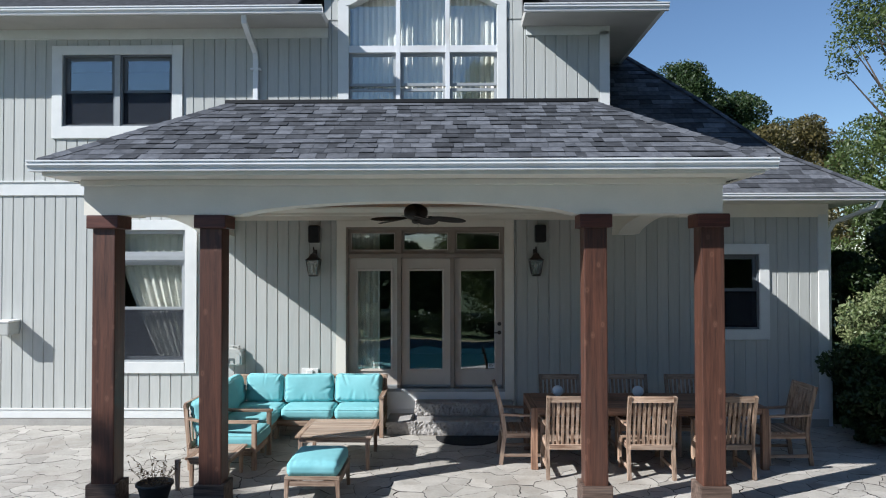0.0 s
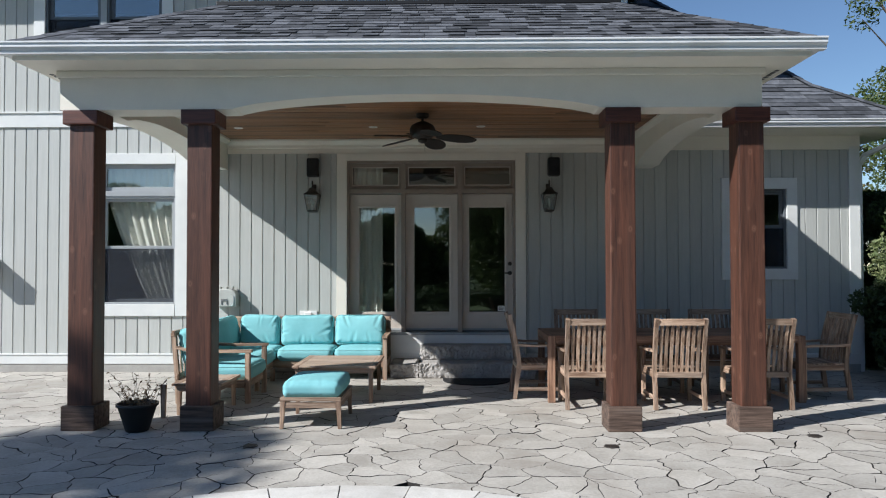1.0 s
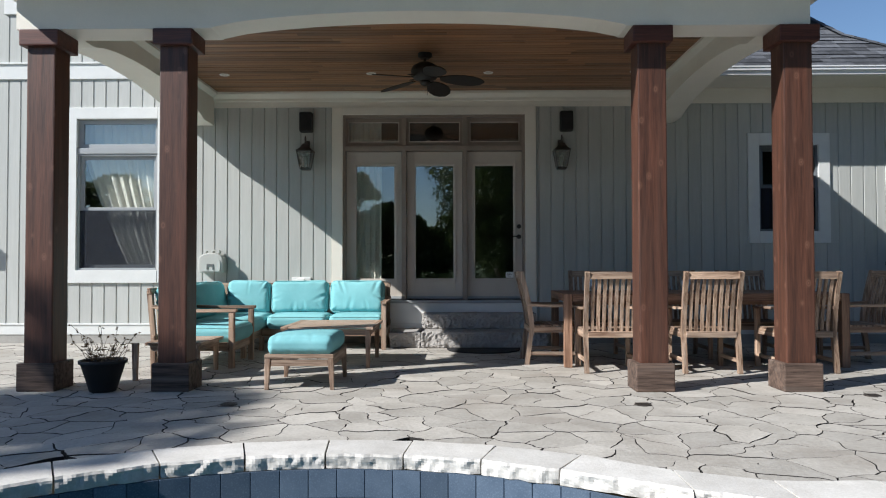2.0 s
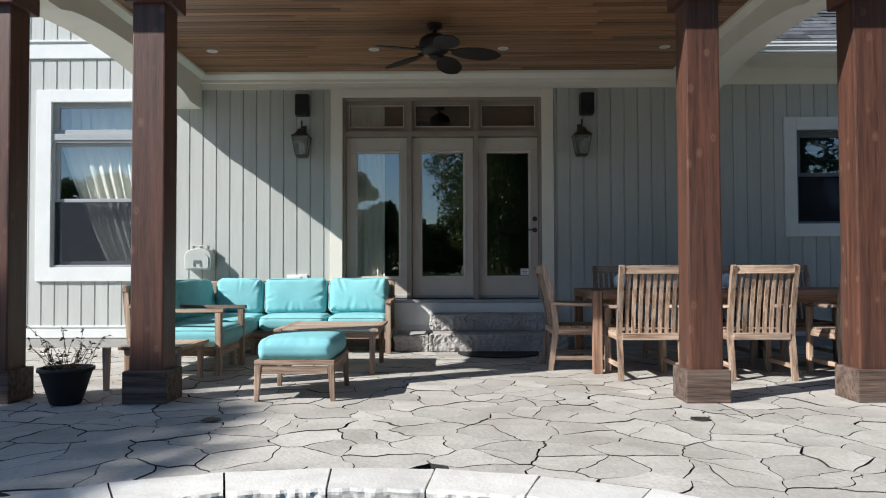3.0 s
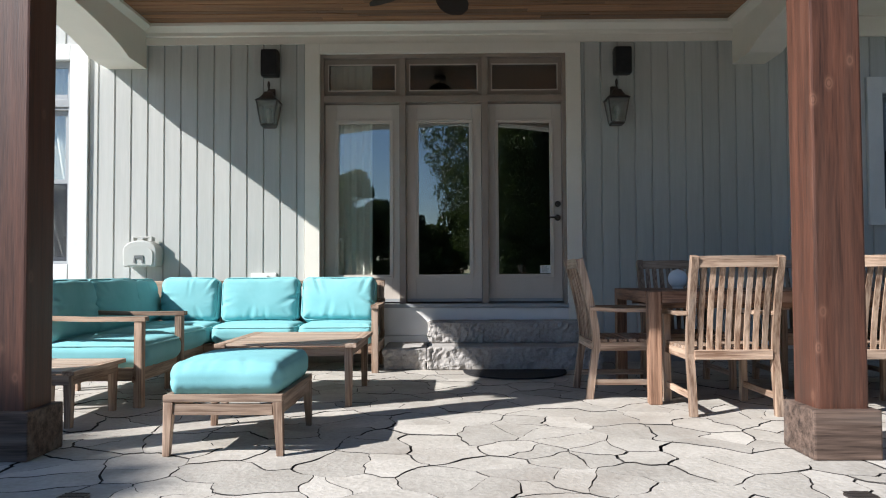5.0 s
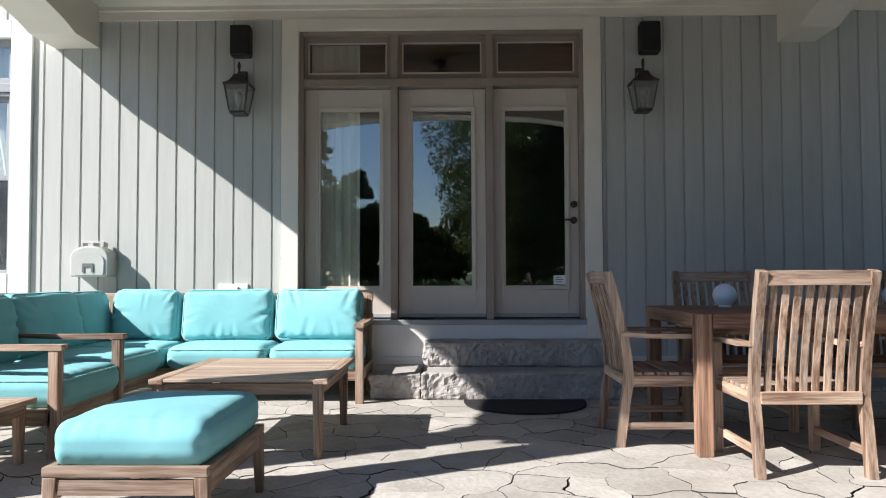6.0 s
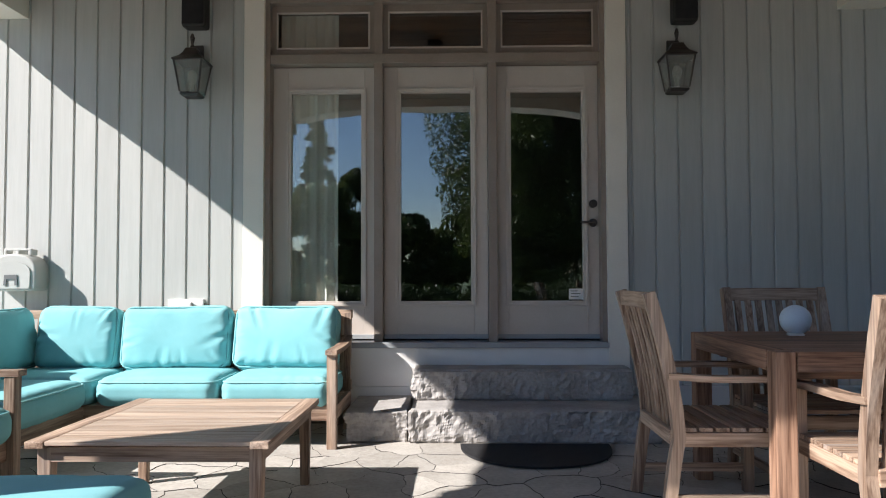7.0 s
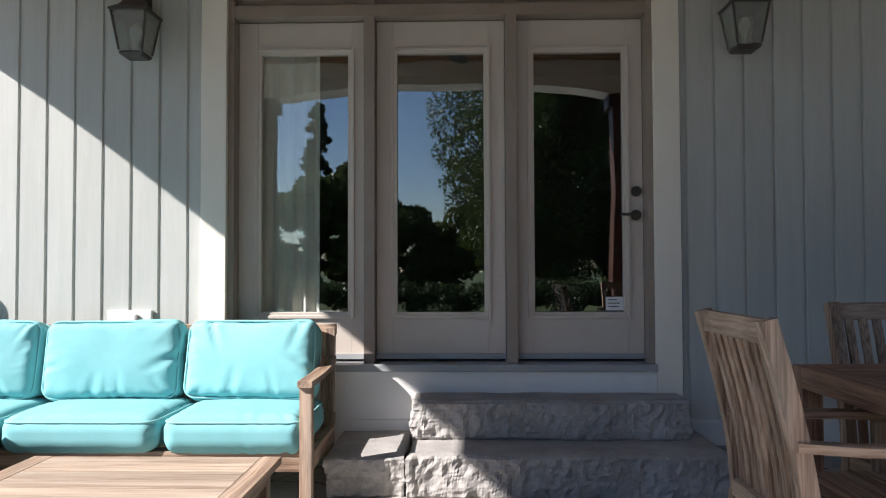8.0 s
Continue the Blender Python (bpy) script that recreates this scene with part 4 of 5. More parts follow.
# ---- sofa units: local x along the front, y from the front to the back ----
def sofa_unit(label, W, D, m, seats, backs, arms, seed, side_back=False):
    s = thing("outdoor_sofa" if W > 1 else "outdoor_armchair", label, "sofa" if W > 1 else "armchair", m)
    part("front_rail", boxed(0.0, W, 0.035, 0.065, 0.17, 0.265, 0.004), TEAK_X, s)
    part("back_rail", boxed(0.0, W, D - 0.06, D - 0.025, 0.765, 0.825, 0.005), TEAK_X, s)
    part("back_rail", boxed(0.0, W, D - 0.10, D - 0.07, 0.27, 0.34, 0.004), TEAK_X, s)
    part("seat_rail", boxed(0.0, 0.03, 0.066, D - 0.101, 0.18, 0.265, 0.004), TEAK_Y, s)
    part("seat_rail", boxed(W - 0.03, W, 0.066, D - 0.101, 0.18, 0.265, 0.004), TEAK_Y, s)
    k = max(3, int(W / 0.11))
    for i in range(k):
        x = 0.06 + (W - 0.12) * i / (k - 1)
        bm = beam_path(bmesh.new(), [(x, D - 0.085, 0.33), (x, D - 0.055, 0.77)], 0.045, 0.014)
        part("slat", bm, TEAK_Z, s)
    n = int(D / 0.09)
    for i in range(n - 1):
        y = 0.08 + i * 0.09
        part("seat_slat", boxed(0.031, W - 0.031, y, y + 0.06, 0.243, 0.262), TEAK_X, s)
    for x in (0.03, W - 0.03):
        bm = beam_path(bmesh.new(), [(x, D - 0.10, 0.0), (x, D - 0.085, 0.34), (x, D - 0.04, 0.80)], 0.045, 0.05)
        part("back_leg", bm, TEAK_Z, s)
        side = 0 if x < W / 2 else 1
        top = 0.575 if arms[side] else 0.17
        part("front_leg", boxed(x - 0.03, x + 0.03, 0.0, 0.055, 0.0, top, 0.005), TEAK_Z, s)
        if arms[side]:
            bm = beam_path(bmesh.new(), [(x, -0.02, 0.592), (x, D * 0.4, 0.590), (x, D * 0.75, 0.600), (x, D - 0.075, 0.635)], 0.07, 0.03)
            part("armrest", bm, TEAK_Y, s)
    for i, (a, b) in enumerate(zip(seats, seats[1:])):
        add_cushion(s, "seat_cushion", b - a - 0.012, D - 0.13, 0.165, pose((a + b) / 2, (D - 0.13) / 2 - 0.01, 0.345), seed + i, 0.14, 0.007, (1,))
    for i, (a, b) in enumerate(zip(backs, backs[1:])):
        tilt = 76 + 2 * ((seed + i) % 3)
        add_cushion(s, "back_cushion", b - a - 0.02, 0.44, 0.16, pose((a + b) / 2, D - 0.19, 0.638, tilt, 0, ((seed + i) % 3 - 1) * 1.5), seed + 10 + i, 0.30, 0.018)
    if side_back:
        add_cushion(s, "back_cushion", 0.58, 0.43, 0.16, pose(0.13, 0.30, 0.635, 0, 0, 90) @ pose(0, 0, 0, 76, 0, 0), seed + 20, 0.2, 0.012)
    return s


sofa_unit("teak corner sofa with turquoise cushions against the wall", 2.40, 0.72, pose(-2.98, -0.80, 0), (0.04, 0.88, 1.665, 2.37), (0.24, 0.83, 1.60, 2.345), (False, True), 1, True)
sofa_unit("teak sofa seat with turquoise cushions beside the corner sofa", 0.84, 0.88, pose(-2.10, -1.66, 0, 0, 0, 90), (0.0, 0.84), (0.0, 0.84), (False, False), 31)
sofa_unit("teak armchair with turquoise cushions and flat armrests", 0.77, 0.92, pose(-1.985, -2.47, 0, 0, 0, 90), (0.03, 0.74), (0.03, 0.74), (True, True), 41)


# ---- low tables, ottoman ----
def low_table(name, label, W, D, H, m, leg=0.055, slats=9, taper=0.75):
    t = thing(name, label, "table", m)
    b = 0.075
    part("end_board", boxed(0, b, 0, D, H - 0.028, H, 0.004), TEAK_Y, t)
    part("end_board", boxed(W - b, W, 0, D, H - 0.028, H, 0.004), TEAK_Y, t)
    k = (D) / slats
    for i in range(slats):
        part("slat", boxed(b + 0.002, W - b - 0.002, i * k + 0.0035, (i + 1) * k - 0.0035, H - 0.016, H - 0.001, 0.002), BLEACHED_X, t)
    part("apron", boxed(0.05, W - 0.05, 0.035, 0.055, H - 0.085, H - 0.028), TEAK_X, t)
    part("apron", boxed(0.05, W - 0.05, D - 0.055, D - 0.035, H - 0.085, H - 0.028), TEAK_X, t)
    part("apron", boxed(0.035, 0.055, 0.056, D - 0.056, H - 0.085, H - 0.028), TEAK_Y, t)
    part("apron", boxed(W - 0.055, W - 0.035, 0.056, D - 0.056, H - 0.085, H - 0.028), TEAK_Y, t)
    for x in (0.06, W - 0.06):
        for y in (0.06, D - 0.06):
            bm = boxed(x - leg / 2, x + leg / 2, y - leg / 2, y + leg / 2, 0.0, H - 0.028, 0.004)
            for v in bm.verts:
                if v.co.z < 0.05:
                    v.co.x = x + (v.co.x - x) * taper
                    v.co.y = y + (v.co.y - y) * taper
            part("leg", bm, TEAK_Z, t)
    return t


low_table("coffee_table", "weathered teak coffee table with a slatted top", 0.95, 1.0, 0.425, pose(-1.505, -2.47, 0), 0.055, 10)
low_table("side_table", "low weathered teak side table beside the armchair", 0.53, 0.66, 0.337, pose(-2.61, -3.15, 0), 0.05, 6)
stake = boxed(-0.029, 0.029, -0.02, 0.02, 0.0, 0.345, 0.005)
for v in stake.verts:
    if v.co.z < 0.05:
        v.co.x *= 0.62
tagged(new("wooden_stake", mesh_of("wooden_stake", stake, TEAK_Z)), "short tapered teak upright standing alone on the patio", "stake").location = (-2.65, -3.25, 0)

ott = thing("ottoman", "teak footstool with a turquoise cushion on the patio", "ottoman", pose(-1.335, -3.745, 0))
OW, OD, OH = 0.585, 0.76, 0.30
for y in (0.0, OD - 0.035):
    part("rail", boxed(0.0, OW, y, y + 0.035, OH - 0.035, OH, 0.004), TEAK_X, ott)
    part("apron", boxed(0.05, OW - 0.05, y + 0.008, y + 0.028, OH - 0.10, OH - 0.045, 0.003), TEAK_X, ott)
for x in (0.0, OW - 0.035):
    part("rail", boxed(x, x + 0.035, 0.036, OD - 0.036, OH - 0.036, OH - 0.001, 0.004), TEAK_Y, ott)
    part("apron", boxed(x + 0.008, x + 0.028, 0.05, OD - 0.05, OH - 0.10, OH - 0.037, 0.003), TEAK_Y, ott)
for x in (0.025, OW - 0.025):
    for y in (0.025, OD - 0.025):
        bm = boxed(x - 0.024, x + 0.024, y - 0.024, y + 0.024, 0.0, OH - 0.036, 0.004)
        for v in bm.verts:
            if v.co.z < 0.05:
                v.co.x, v.co.y = x + (v.co.x - x) * 0.7 + 0.012 * (1 if x > 0.2 else -1), y + (v.co.y - y) * 0.7
        part("leg", bm, TEAK_Z, ott)
for i in range(7):
    part("slat", boxed(0.036, OW - 0.036, 0.06 + i * 0.095, 0.12 + i * 0.095, OH - 0.03, OH - 0.012), TEAK_X, ott)
add_cushion(ott, "seat_cushion", OW - 0.01, OD - 0.02, 0.145, pose(OW / 2, OD / 2, OH + 0.07), 71, 0.20, 0.007, ())


# ---- dining table and chairs ----
def dining_chair(m):
    c = thing("dining_chair", "weathered teak armchair with a slatted curved back", "chair", m, "chairs round the dining table")
    hw = 0.262

    def back_y(z):
        return -0.255 + 0.018 * math.sin(z * 3.0) - max(0.0, z - 0.38) ** 1.35 * 0.21
    for x in (-hw, hw):
        pts = [(x, -0.295 + 0.05 * (z / 0.38) if z < 0.38 else back_y(z), z) for z in (0.0, 0.13, 0.26, 0.38, 0.5, 0.62, 0.74, 0.86, 0.985)]
        part("back_leg", beam_path(bmesh.new(), pts, 0.042, 0.05), TEAK_Z, c)
        part("front_leg", boxed(x - 0.022, x + 0.022, 0.225, 0.275, 0.0, 0.60, 0.005), TEAK_Z, c)
        part("armrest", beam_path(bmesh.new(), [(x, 0.30, 0.612), (x, 0.12, 0.622), (x, -0.10, 0.622), (x, -0.285, 0.635)], 0.06, 0.026), TEAK_Y, c)
        part("seat_rail", boxed(x - 0.015, x + 0.015, -0.235, 0.226, 0.34, 0.40, 0.004), TEAK_Y, c)
        part("stretcher", boxed(x - 0.012, x + 0.012, -0.27, 0.226, 0.10, 0.14, 0.004), TEAK_Y, c)
    part("top_rail", beam_path(bmesh.new(), [(-hw, back_y(0.95), 0.95), (-0.1, back_y(0.95) - 0.012, 0.952), (0.1, back_y(0.95) - 0.012, 0.952), (hw, back_y(0.95), 0.95)], 0.028, 0.07, "y"), TEAK_X, c)
    part("lower_rail", boxed(-hw + 0.021, hw - 0.021, -0.275, -0.245, 0.345, 0.405, 0.004), TEAK_X, c)
    part("front_rail", boxed(-hw + 0.022, hw - 0.022, 0.24, 0.262, 0.33, 0.395, 0.004), TEAK_X, c)
    for i in range(8):
        x = -hw + 0.062 + (2 * hw - 0.124) * i / 7
        pts = [(x, back_y(z) - 0.005, z) for z in (0.40, 0.52, 0.64, 0.76, 0.92)]
        part("slat", beam_path(bmesh.new(), pts, 0.033, 0.013), TEAK_Z, c)
    for i in range(7):
        y = -0.225 + i * 0.069
        part("seat_slat", boxed(-hw - 0.01, hw + 0.01, y, y + 0.058, 0.401, 0.42, 0.003), TEAK_X, c)
    return c


first = dining_chair(pose(1.82, -2.50, 0))
for x, y, a in ((2.775, -2.51, -1), (3.70, -2.50, 2), (1.335, -1.90, -90), (1.93, -1.52, 181), (2.86, -1.50, 179), (3.68, -1.50, 180), (4.63, -1.92, 92)):
    copy_thing(first, pose(x, y, 0, 0, 0, a))

dt = thing("dining_table", "large reddish brown teak dining table in the porch shade", "table", pose(1.40, -2.40, 0))
TW, TD, TH = 2.92, 1.04, 0.76
for i in range(9):
    k = (TD - 0.18) / 9
    part("plank", boxed(0.09, TW - 0.09, 0.09 + i * k + 0.003, 0.09 + (i + 1) * k - 0.003, TH - 0.03, TH - 0.002, 0.002), OILED_X, dt)
for y in (0.0, TD - 0.088):
    part("edge_board", boxed(0.09, TW - 0.09, y, y + 0.088, TH - 0.08, TH, 0.004), OILED_X, dt)
for x in (0.0, TW - 0.088):
    part("edge_board", boxed(x, x + 0.088, 0.09, TD - 0.09, TH - 0.08, TH, 0.004), OILED_Y, dt)
for x in (0.0, TW - 0.09):
    for y in (0.0, TD - 0.09):
        part("leg", boxed(x + 0.004, x + 0.086, y + 0.004, y + 0.086, 0.0, TH - 0.001, 0.006), OILED_Z, dt)
part("apron", boxed(0.12, TW - 0.12, 0.10, 0.125, TH - 0.12, TH - 0.031), OILED_X, dt)
part("apron", boxed(0.12, TW - 0.12, TD - 0.125, TD - 0.10, TH - 0.12, TH - 0.031), OILED_X, dt)
for x, y in ((1.84, -1.62), (2.90, -1.66)):
    g = thing("globe_light", "frosted pale blue globe light on the table", "lamp", pose(x, y, 0.76), "globe lights on the table")
    bm = bmesh.new()
    bmesh.ops.create_uvsphere(bm, u_segments=28, v_segments=18, radius=0.074, matrix=Matrix.Translation((0, 0, 0.076)))
    part("globe", bm, GLOBE, g, "", True)
    part("foot", lathe(bmesh.new(), [(0.04, 0.0), (0.042, 0.006), (0.035, 0.012)]), WHITEPLASTIC, g)


# ---- wall lanterns and loudspeakers ----
def lantern(x):
    m = thing("wall_lantern", "dark bronze wall lantern with four glass sides", "lamp", pose(x, 0, 2.345), "wall lanterns beside the door")
    cy, a, b = -0.155, 0.066, 0.099
    z0, z1 = 0.03, 0.245
    part("back_plate", boxed(-0.032, 0.032, -0.03, -0.006, 0.30, 0.42, 0.008), BRONZE, m)
    bm = bmesh.new()
    pts = [(0, -0.03, 0.36), (0, -0.09, 0.345), (0, -0.15, 0.37), (0, -0.185, 0.42), (0, -0.165, 0.455), (0, -0.135, 0.435), (0, -0.15, 0.405), (0, -0.165, 0.385)]
    for p, q in zip(pts, pts[1:]):
        cyl(bm, 0.009, 0.009, p, q, 8)
    part("scroll_arm", bm, BRONZE, m)
    part("base", lathe(bmesh.new(), [(a * 1.15, 0.0), (a * 1.42, 0.012), (a * 1.42, 0.022), (a * 1.1, 0.03)], 4, Matrix.Translation((0, cy, 0)) @ pose(0, 0, 0, 0, 0, 45)), BRONZE, m)
    for sx in (-1, 1):
        for sy in (-1, 1):
            part("corner_bar", cyl(bmesh.new(), 0.007, 0.007, (sx * a, cy + sy * a, z0), (sx * b, cy + sy * b, z1), 6), BRONZE, m)
    for sx, sy in ((1, 0), (-1, 0), (0, 1), (0, -1)):
        bm = bmesh.new()
        quad = []
        for r, z, s in ((a, z0, -1), (a, z0, 1), (b, z1, 1), (b, z1, -1)):
            quad.append(Vector((sx * r + (s * r if sx == 0 else 0), cy + sy * r + (s * r if sy == 0 else 0), z)))
        inn = [Vector((v.x * 0.97, cy + (v.y - cy) * 0.97, v.z)) for v in quad]
        va, vb = [bm.verts.new(v) for v in quad], [bm.verts.new(v) for v in inn]
        bm.faces.new(va), bm.faces.new(vb[::-1])
        for i in range(4):
            bm.faces.new((va[i], va[(i + 1) % 4], vb[(i + 1) % 4], vb[i]))
        ob = part("pane", bm, LAMPGLASS, m)
        ob.visible_shadow = False
    part("roof", lathe(bmesh.new(), [(b * 1.42, z1), (b * 1.58, z1 + 0.004), (b * 1.58, z1 + 0.014), (b * 1.0, z1 + 0.045), (b * 0.72, z1 + 0.075), (b * 0.55, z1 + 0.105), (b * 0.2, z1 + 0.115)], 4, Matrix.Translation((0, cy, 0)) @ pose(0, 0, 0, 0, 0, 45)), BRONZE, m)
    part("finial", lathe(bmesh.new(), [(0.02, z1 + 0.10), (0.012, z1 + 0.115), (0.018, z1 + 0.125), (0.006, z1 + 0.14)], 12, Matrix.Translation((0, cy, 0))), BRONZE, m)
    part("bulb", lathe(bmesh.new(), [(0.016, z0), (0.016, z0 + 0.06), (0.032, z0 + 0.10), (0.034, z0 + 0.13), (0.02, z0 + 0.16), (0.006, z0 + 0.168)], 16, Matrix.Translation((0, cy, 0))), BULB, m, "frosted bulb", True)


for x in (-1.73, 1.722):
    lantern(x)
for x in (-1.735, 1.80):
    s = thing("loudspeaker", "small black outdoor loudspeaker mounted under the porch ceiling", "speaker", pose(x, 0, 2.868), "loudspeakers beside the door")
    part("cabinet", boxed(-0.088, 0.088, -0.15, -0.02, 0.0, 0.275, 0.028), POTPLASTIC, s)
    part("grille", boxed(-0.078, 0.078, -0.158, -0.15, 0.012, 0.262, 0.004), RUBBER, s)
    part("bracket", boxed(-0.03, 0.03, -0.03, -0.006, 0.06, 0.21), BRONZE, s)

# ---- ceiling fan ----
fan = thing("ceiling_fan", "dark brown ceiling fan with five leaf-shaped blades", "fan", pose(-0.05, -1.79, 3.10))
part("canopy", lathe(bmesh.new(), [(0.05, 0.275), (0.078, 0.295), (0.08, 0.332)]), FANMETAL, fan)
part("downrod", cyl(bmesh.new(), 0.016, 0.016, (0, 0, 0.2), (0, 0, 0.30), 12), FANMETAL, fan)
part("motor", lathe(bmesh.new(), [(0.06, 0.02), (0.125, 0.045), (0.155, 0.085), (0.16, 0.14), (0.14, 0.185), (0.075, 0.225), (0.03, 0.24)]), FANMETAL, fan, "", True)
part("switch_cup", lathe(bmesh.new(), [(0.02, -0.03), (0.05, -0.015), (0.06, 0.03)]), FANMETAL, fan, "", True)
part("pull_chain", cyl(bmesh.new(), 0.002, 0.002, (0.03, -0.02, -0.14), (0.03, -0.02, -0.01), 6), BRONZE, fan)
for i in range(5):
    a = -2 + 72 * i
    bm = bmesh.new()
    prof = [(0.17, 0.035), (0.24, 0.078), (0.33, 0.108), (0.44, 0.12), (0.54, 0.108), (0.62, 0.072), (0.668, 0.012)]
    outline = [(r, w) for r, w in prof] + [(r, -w) for r, w in prof[::-1]]
    prism(bm, outline, "z", -0.004, 0.004)
    bmesh.ops.transform(bm, matrix=pose(0, 0, 0.06, 0, 0, a) @ pose(0, 0, 0, -13, 5, 0), verts=bm.verts)
    bl = part("blade", bm, FANMETAL, fan)
    part("blade_iron", box(bmesh.new(), 0.08, 0.22, -0.02, 0.02, 0.062, 0.07, 0.003, pose(0, 0, 0, 0, 0, a)), FANMETAL, bl)
for x, y in ((-2.58, -0.95), (-0.75, -0.97), (0.70, -0.98), (2.50, -1.0)):
    p = thing("recessed_light", "white ringed recessed light in the cedar ceiling", "light", pose(x, y, 3.432), "recessed lights in the ceiling")
    part("ring", lathe(bmesh.new(), [(0.036, 0.0), (0.058, -0.005), (0.062, 0.0)]), WHITEPLASTIC, p)
    part("lens", lathe(bmesh.new(), [(0.034, -0.001), (0.034, -0.003)]), BULB, p)

# ---- small things on the wall and the patio ----
hb = thing("hose_box", "grey plastic hose hanger box mounted on the wall", "hose box", pose(-3.005, 0, 0.965))
ol = [(-0.15, 0.0), (0.15, 0.0), (0.165, 0.02)] + [(0.168 * math.cos(a), 0.15 + 0.115 * math.sin(a) ** 0.8) for a in np.linspace(0, math.pi, 17)] + [(-0.165, 0.02)]
bm = prism(bmesh.new(), ol, "y", -0.17, -0.008)
bmesh.ops.bevel(bm, geom=[e for e in bm.edges if all(v.co.y < -0.16 for v in e.verts)], offset=0.014, segments=3, affect="EDGES", profile=0.5)
part("body", bm, PLASTIC, hb)
bm = prism(bmesh.new(), [(x * 0.8, 0.018 + z * 0.72) for x, z in ol], "y", -0.180, -0.165)
part("front_panel", bm, PLASTIC, hb)
part("latch", prism(bmesh.new(), [(-0.05, 0.04), (-0.03, 0.04), (-0.03, 0.085), (0.03, 0.085), (0.03, 0.04), (0.05, 0.04), (0.045, 0.115), (-0.045, 0.115)], "y", -0.188, -0.182), PLASTICDARK, hb)
for x in (-0.09, 0.0, 0.09):
    part("hook", boxed(x - 0.012, x + 0.012, -0.11, -0.03, 0.255, 0.30, 0.008), PLASTIC, hb)
part("rail", boxed(-0.1, 0.1, -0.11, -0.08, 0.29, 0.305, 0.006), PLASTIC, hb)
oc = thing("outlet_cover", "white weatherproof outlet cover on the siding", "outlet", pose(-1.81, 0, 0.78))
part("plate", boxed(-0.13, 0.13, -0.03, -0.006, 0.0, 0.12, 0.006), WHITEPLASTIC, oc)
part("lid", boxed(-0.05, 0.05, -0.055, -0.03, 0.03, 0.10, 0.01), WHITEPLASTIC, oc)
ml = thing("meter_box", "grey metal utility box fixed on the siding", "utility box", pose(-6.55, 0, 1.44))
part("body", boxed(-0.13, 0.13, -0.30, -0.006, 0.0, 0.20, 0.02), PLASTIC, ml)
part("lid", boxed(-0.14, 0.14, -0.31, -0.006, 0.20, 0.23, 0.01), WHITEPLASTIC, ml)
for x, y in ((1.685, -4.385), (3.62, -3.99), (-1.434, -4.39)):
    d = thing("drain_cover", "small dark round drain cover set in the patio", "drain", pose(x, y, -0.002), "drain covers in the patio")
    part("rim", lathe(bmesh.new(), [(0.065, 0.0), (0.065, 0.006), (0.06, 0.009)]), BRONZE, d)
    for i in range(5):
        part("bar", boxed(-0.05, 0.05, -0.044 + i * 0.02, -0.036 + i * 0.02, 0.009, 0.012), BRONZE, d)

pot = thing("flower_pot", "black plastic flower pot with a dry leggy plant", "plant pot", pose(-2.67, -3.82, 0))
part("pot", lathe(bmesh.new(), [(0.092, 0.0), (0.106, 0.01), (0.175, 0.235), (0.19, 0.24), (0.192, 0.265), (0.178, 0.265), (0.165, 0.225), (0.01, 0.222)], 32), POTPLASTIC, pot, "", True)
part("soil", lathe(bmesh.new(), [(0.166, 0.215), (0.167, 0.226), (0.08, 0.24)], 24), SOIL, pot)
rng = random.Random(8)
stems, dry = bmesh.new(), bmesh.new()
for i in range(26):
    a, r = rng.uniform(0, 6.28), rng.uniform(0.0, 0.11)
    p = Vector((r * math.cos(a), r * math.sin(a), 0.22))
    lean = Vector((math.cos(a), math.sin(a), 0)) * rng.uniform(0.02, 0.11)
    if i == 0:
        p, lean = Vector((-0.05, 0, 0.22)), Vector((-0.06, 0, 0))
    for k in range(rng.randint(2, 5) if i else 6):
        q = p + lean * 0.6 + Vector((rng.uniform(-0.02, 0.02), rng.uniform(-0.02, 0.02), rng.uniform(0.04, 0.075)))
        cyl(stems, 0.0022, 0.0017, p, q, 5)
        for _ in range(3):
            d = Vector((rng.uniform(-1, 1), rng.uniform(-1, 1), rng.uniform(-0.4, 0.6))).normalized()
            s = d.cross(Vector((rng.uniform(-1, 1), rng.uniform(-1, 1), 1))).normalized() * rng.uniform(0.006, 0.013)
            t = q + d * rng.uniform(0.02, 0.045)
            dry.faces.new([dry.verts.new(v) for v in (q, (q + t) / 2 + s, t, (q + t) / 2 - s)])
        p = q
tagged(part("dry_plant", stems, BARK, pot), "", "", "", "stuff")
tagged(part("leaves", dry, DRYLEAF, pot), "", "", "", "stuff")


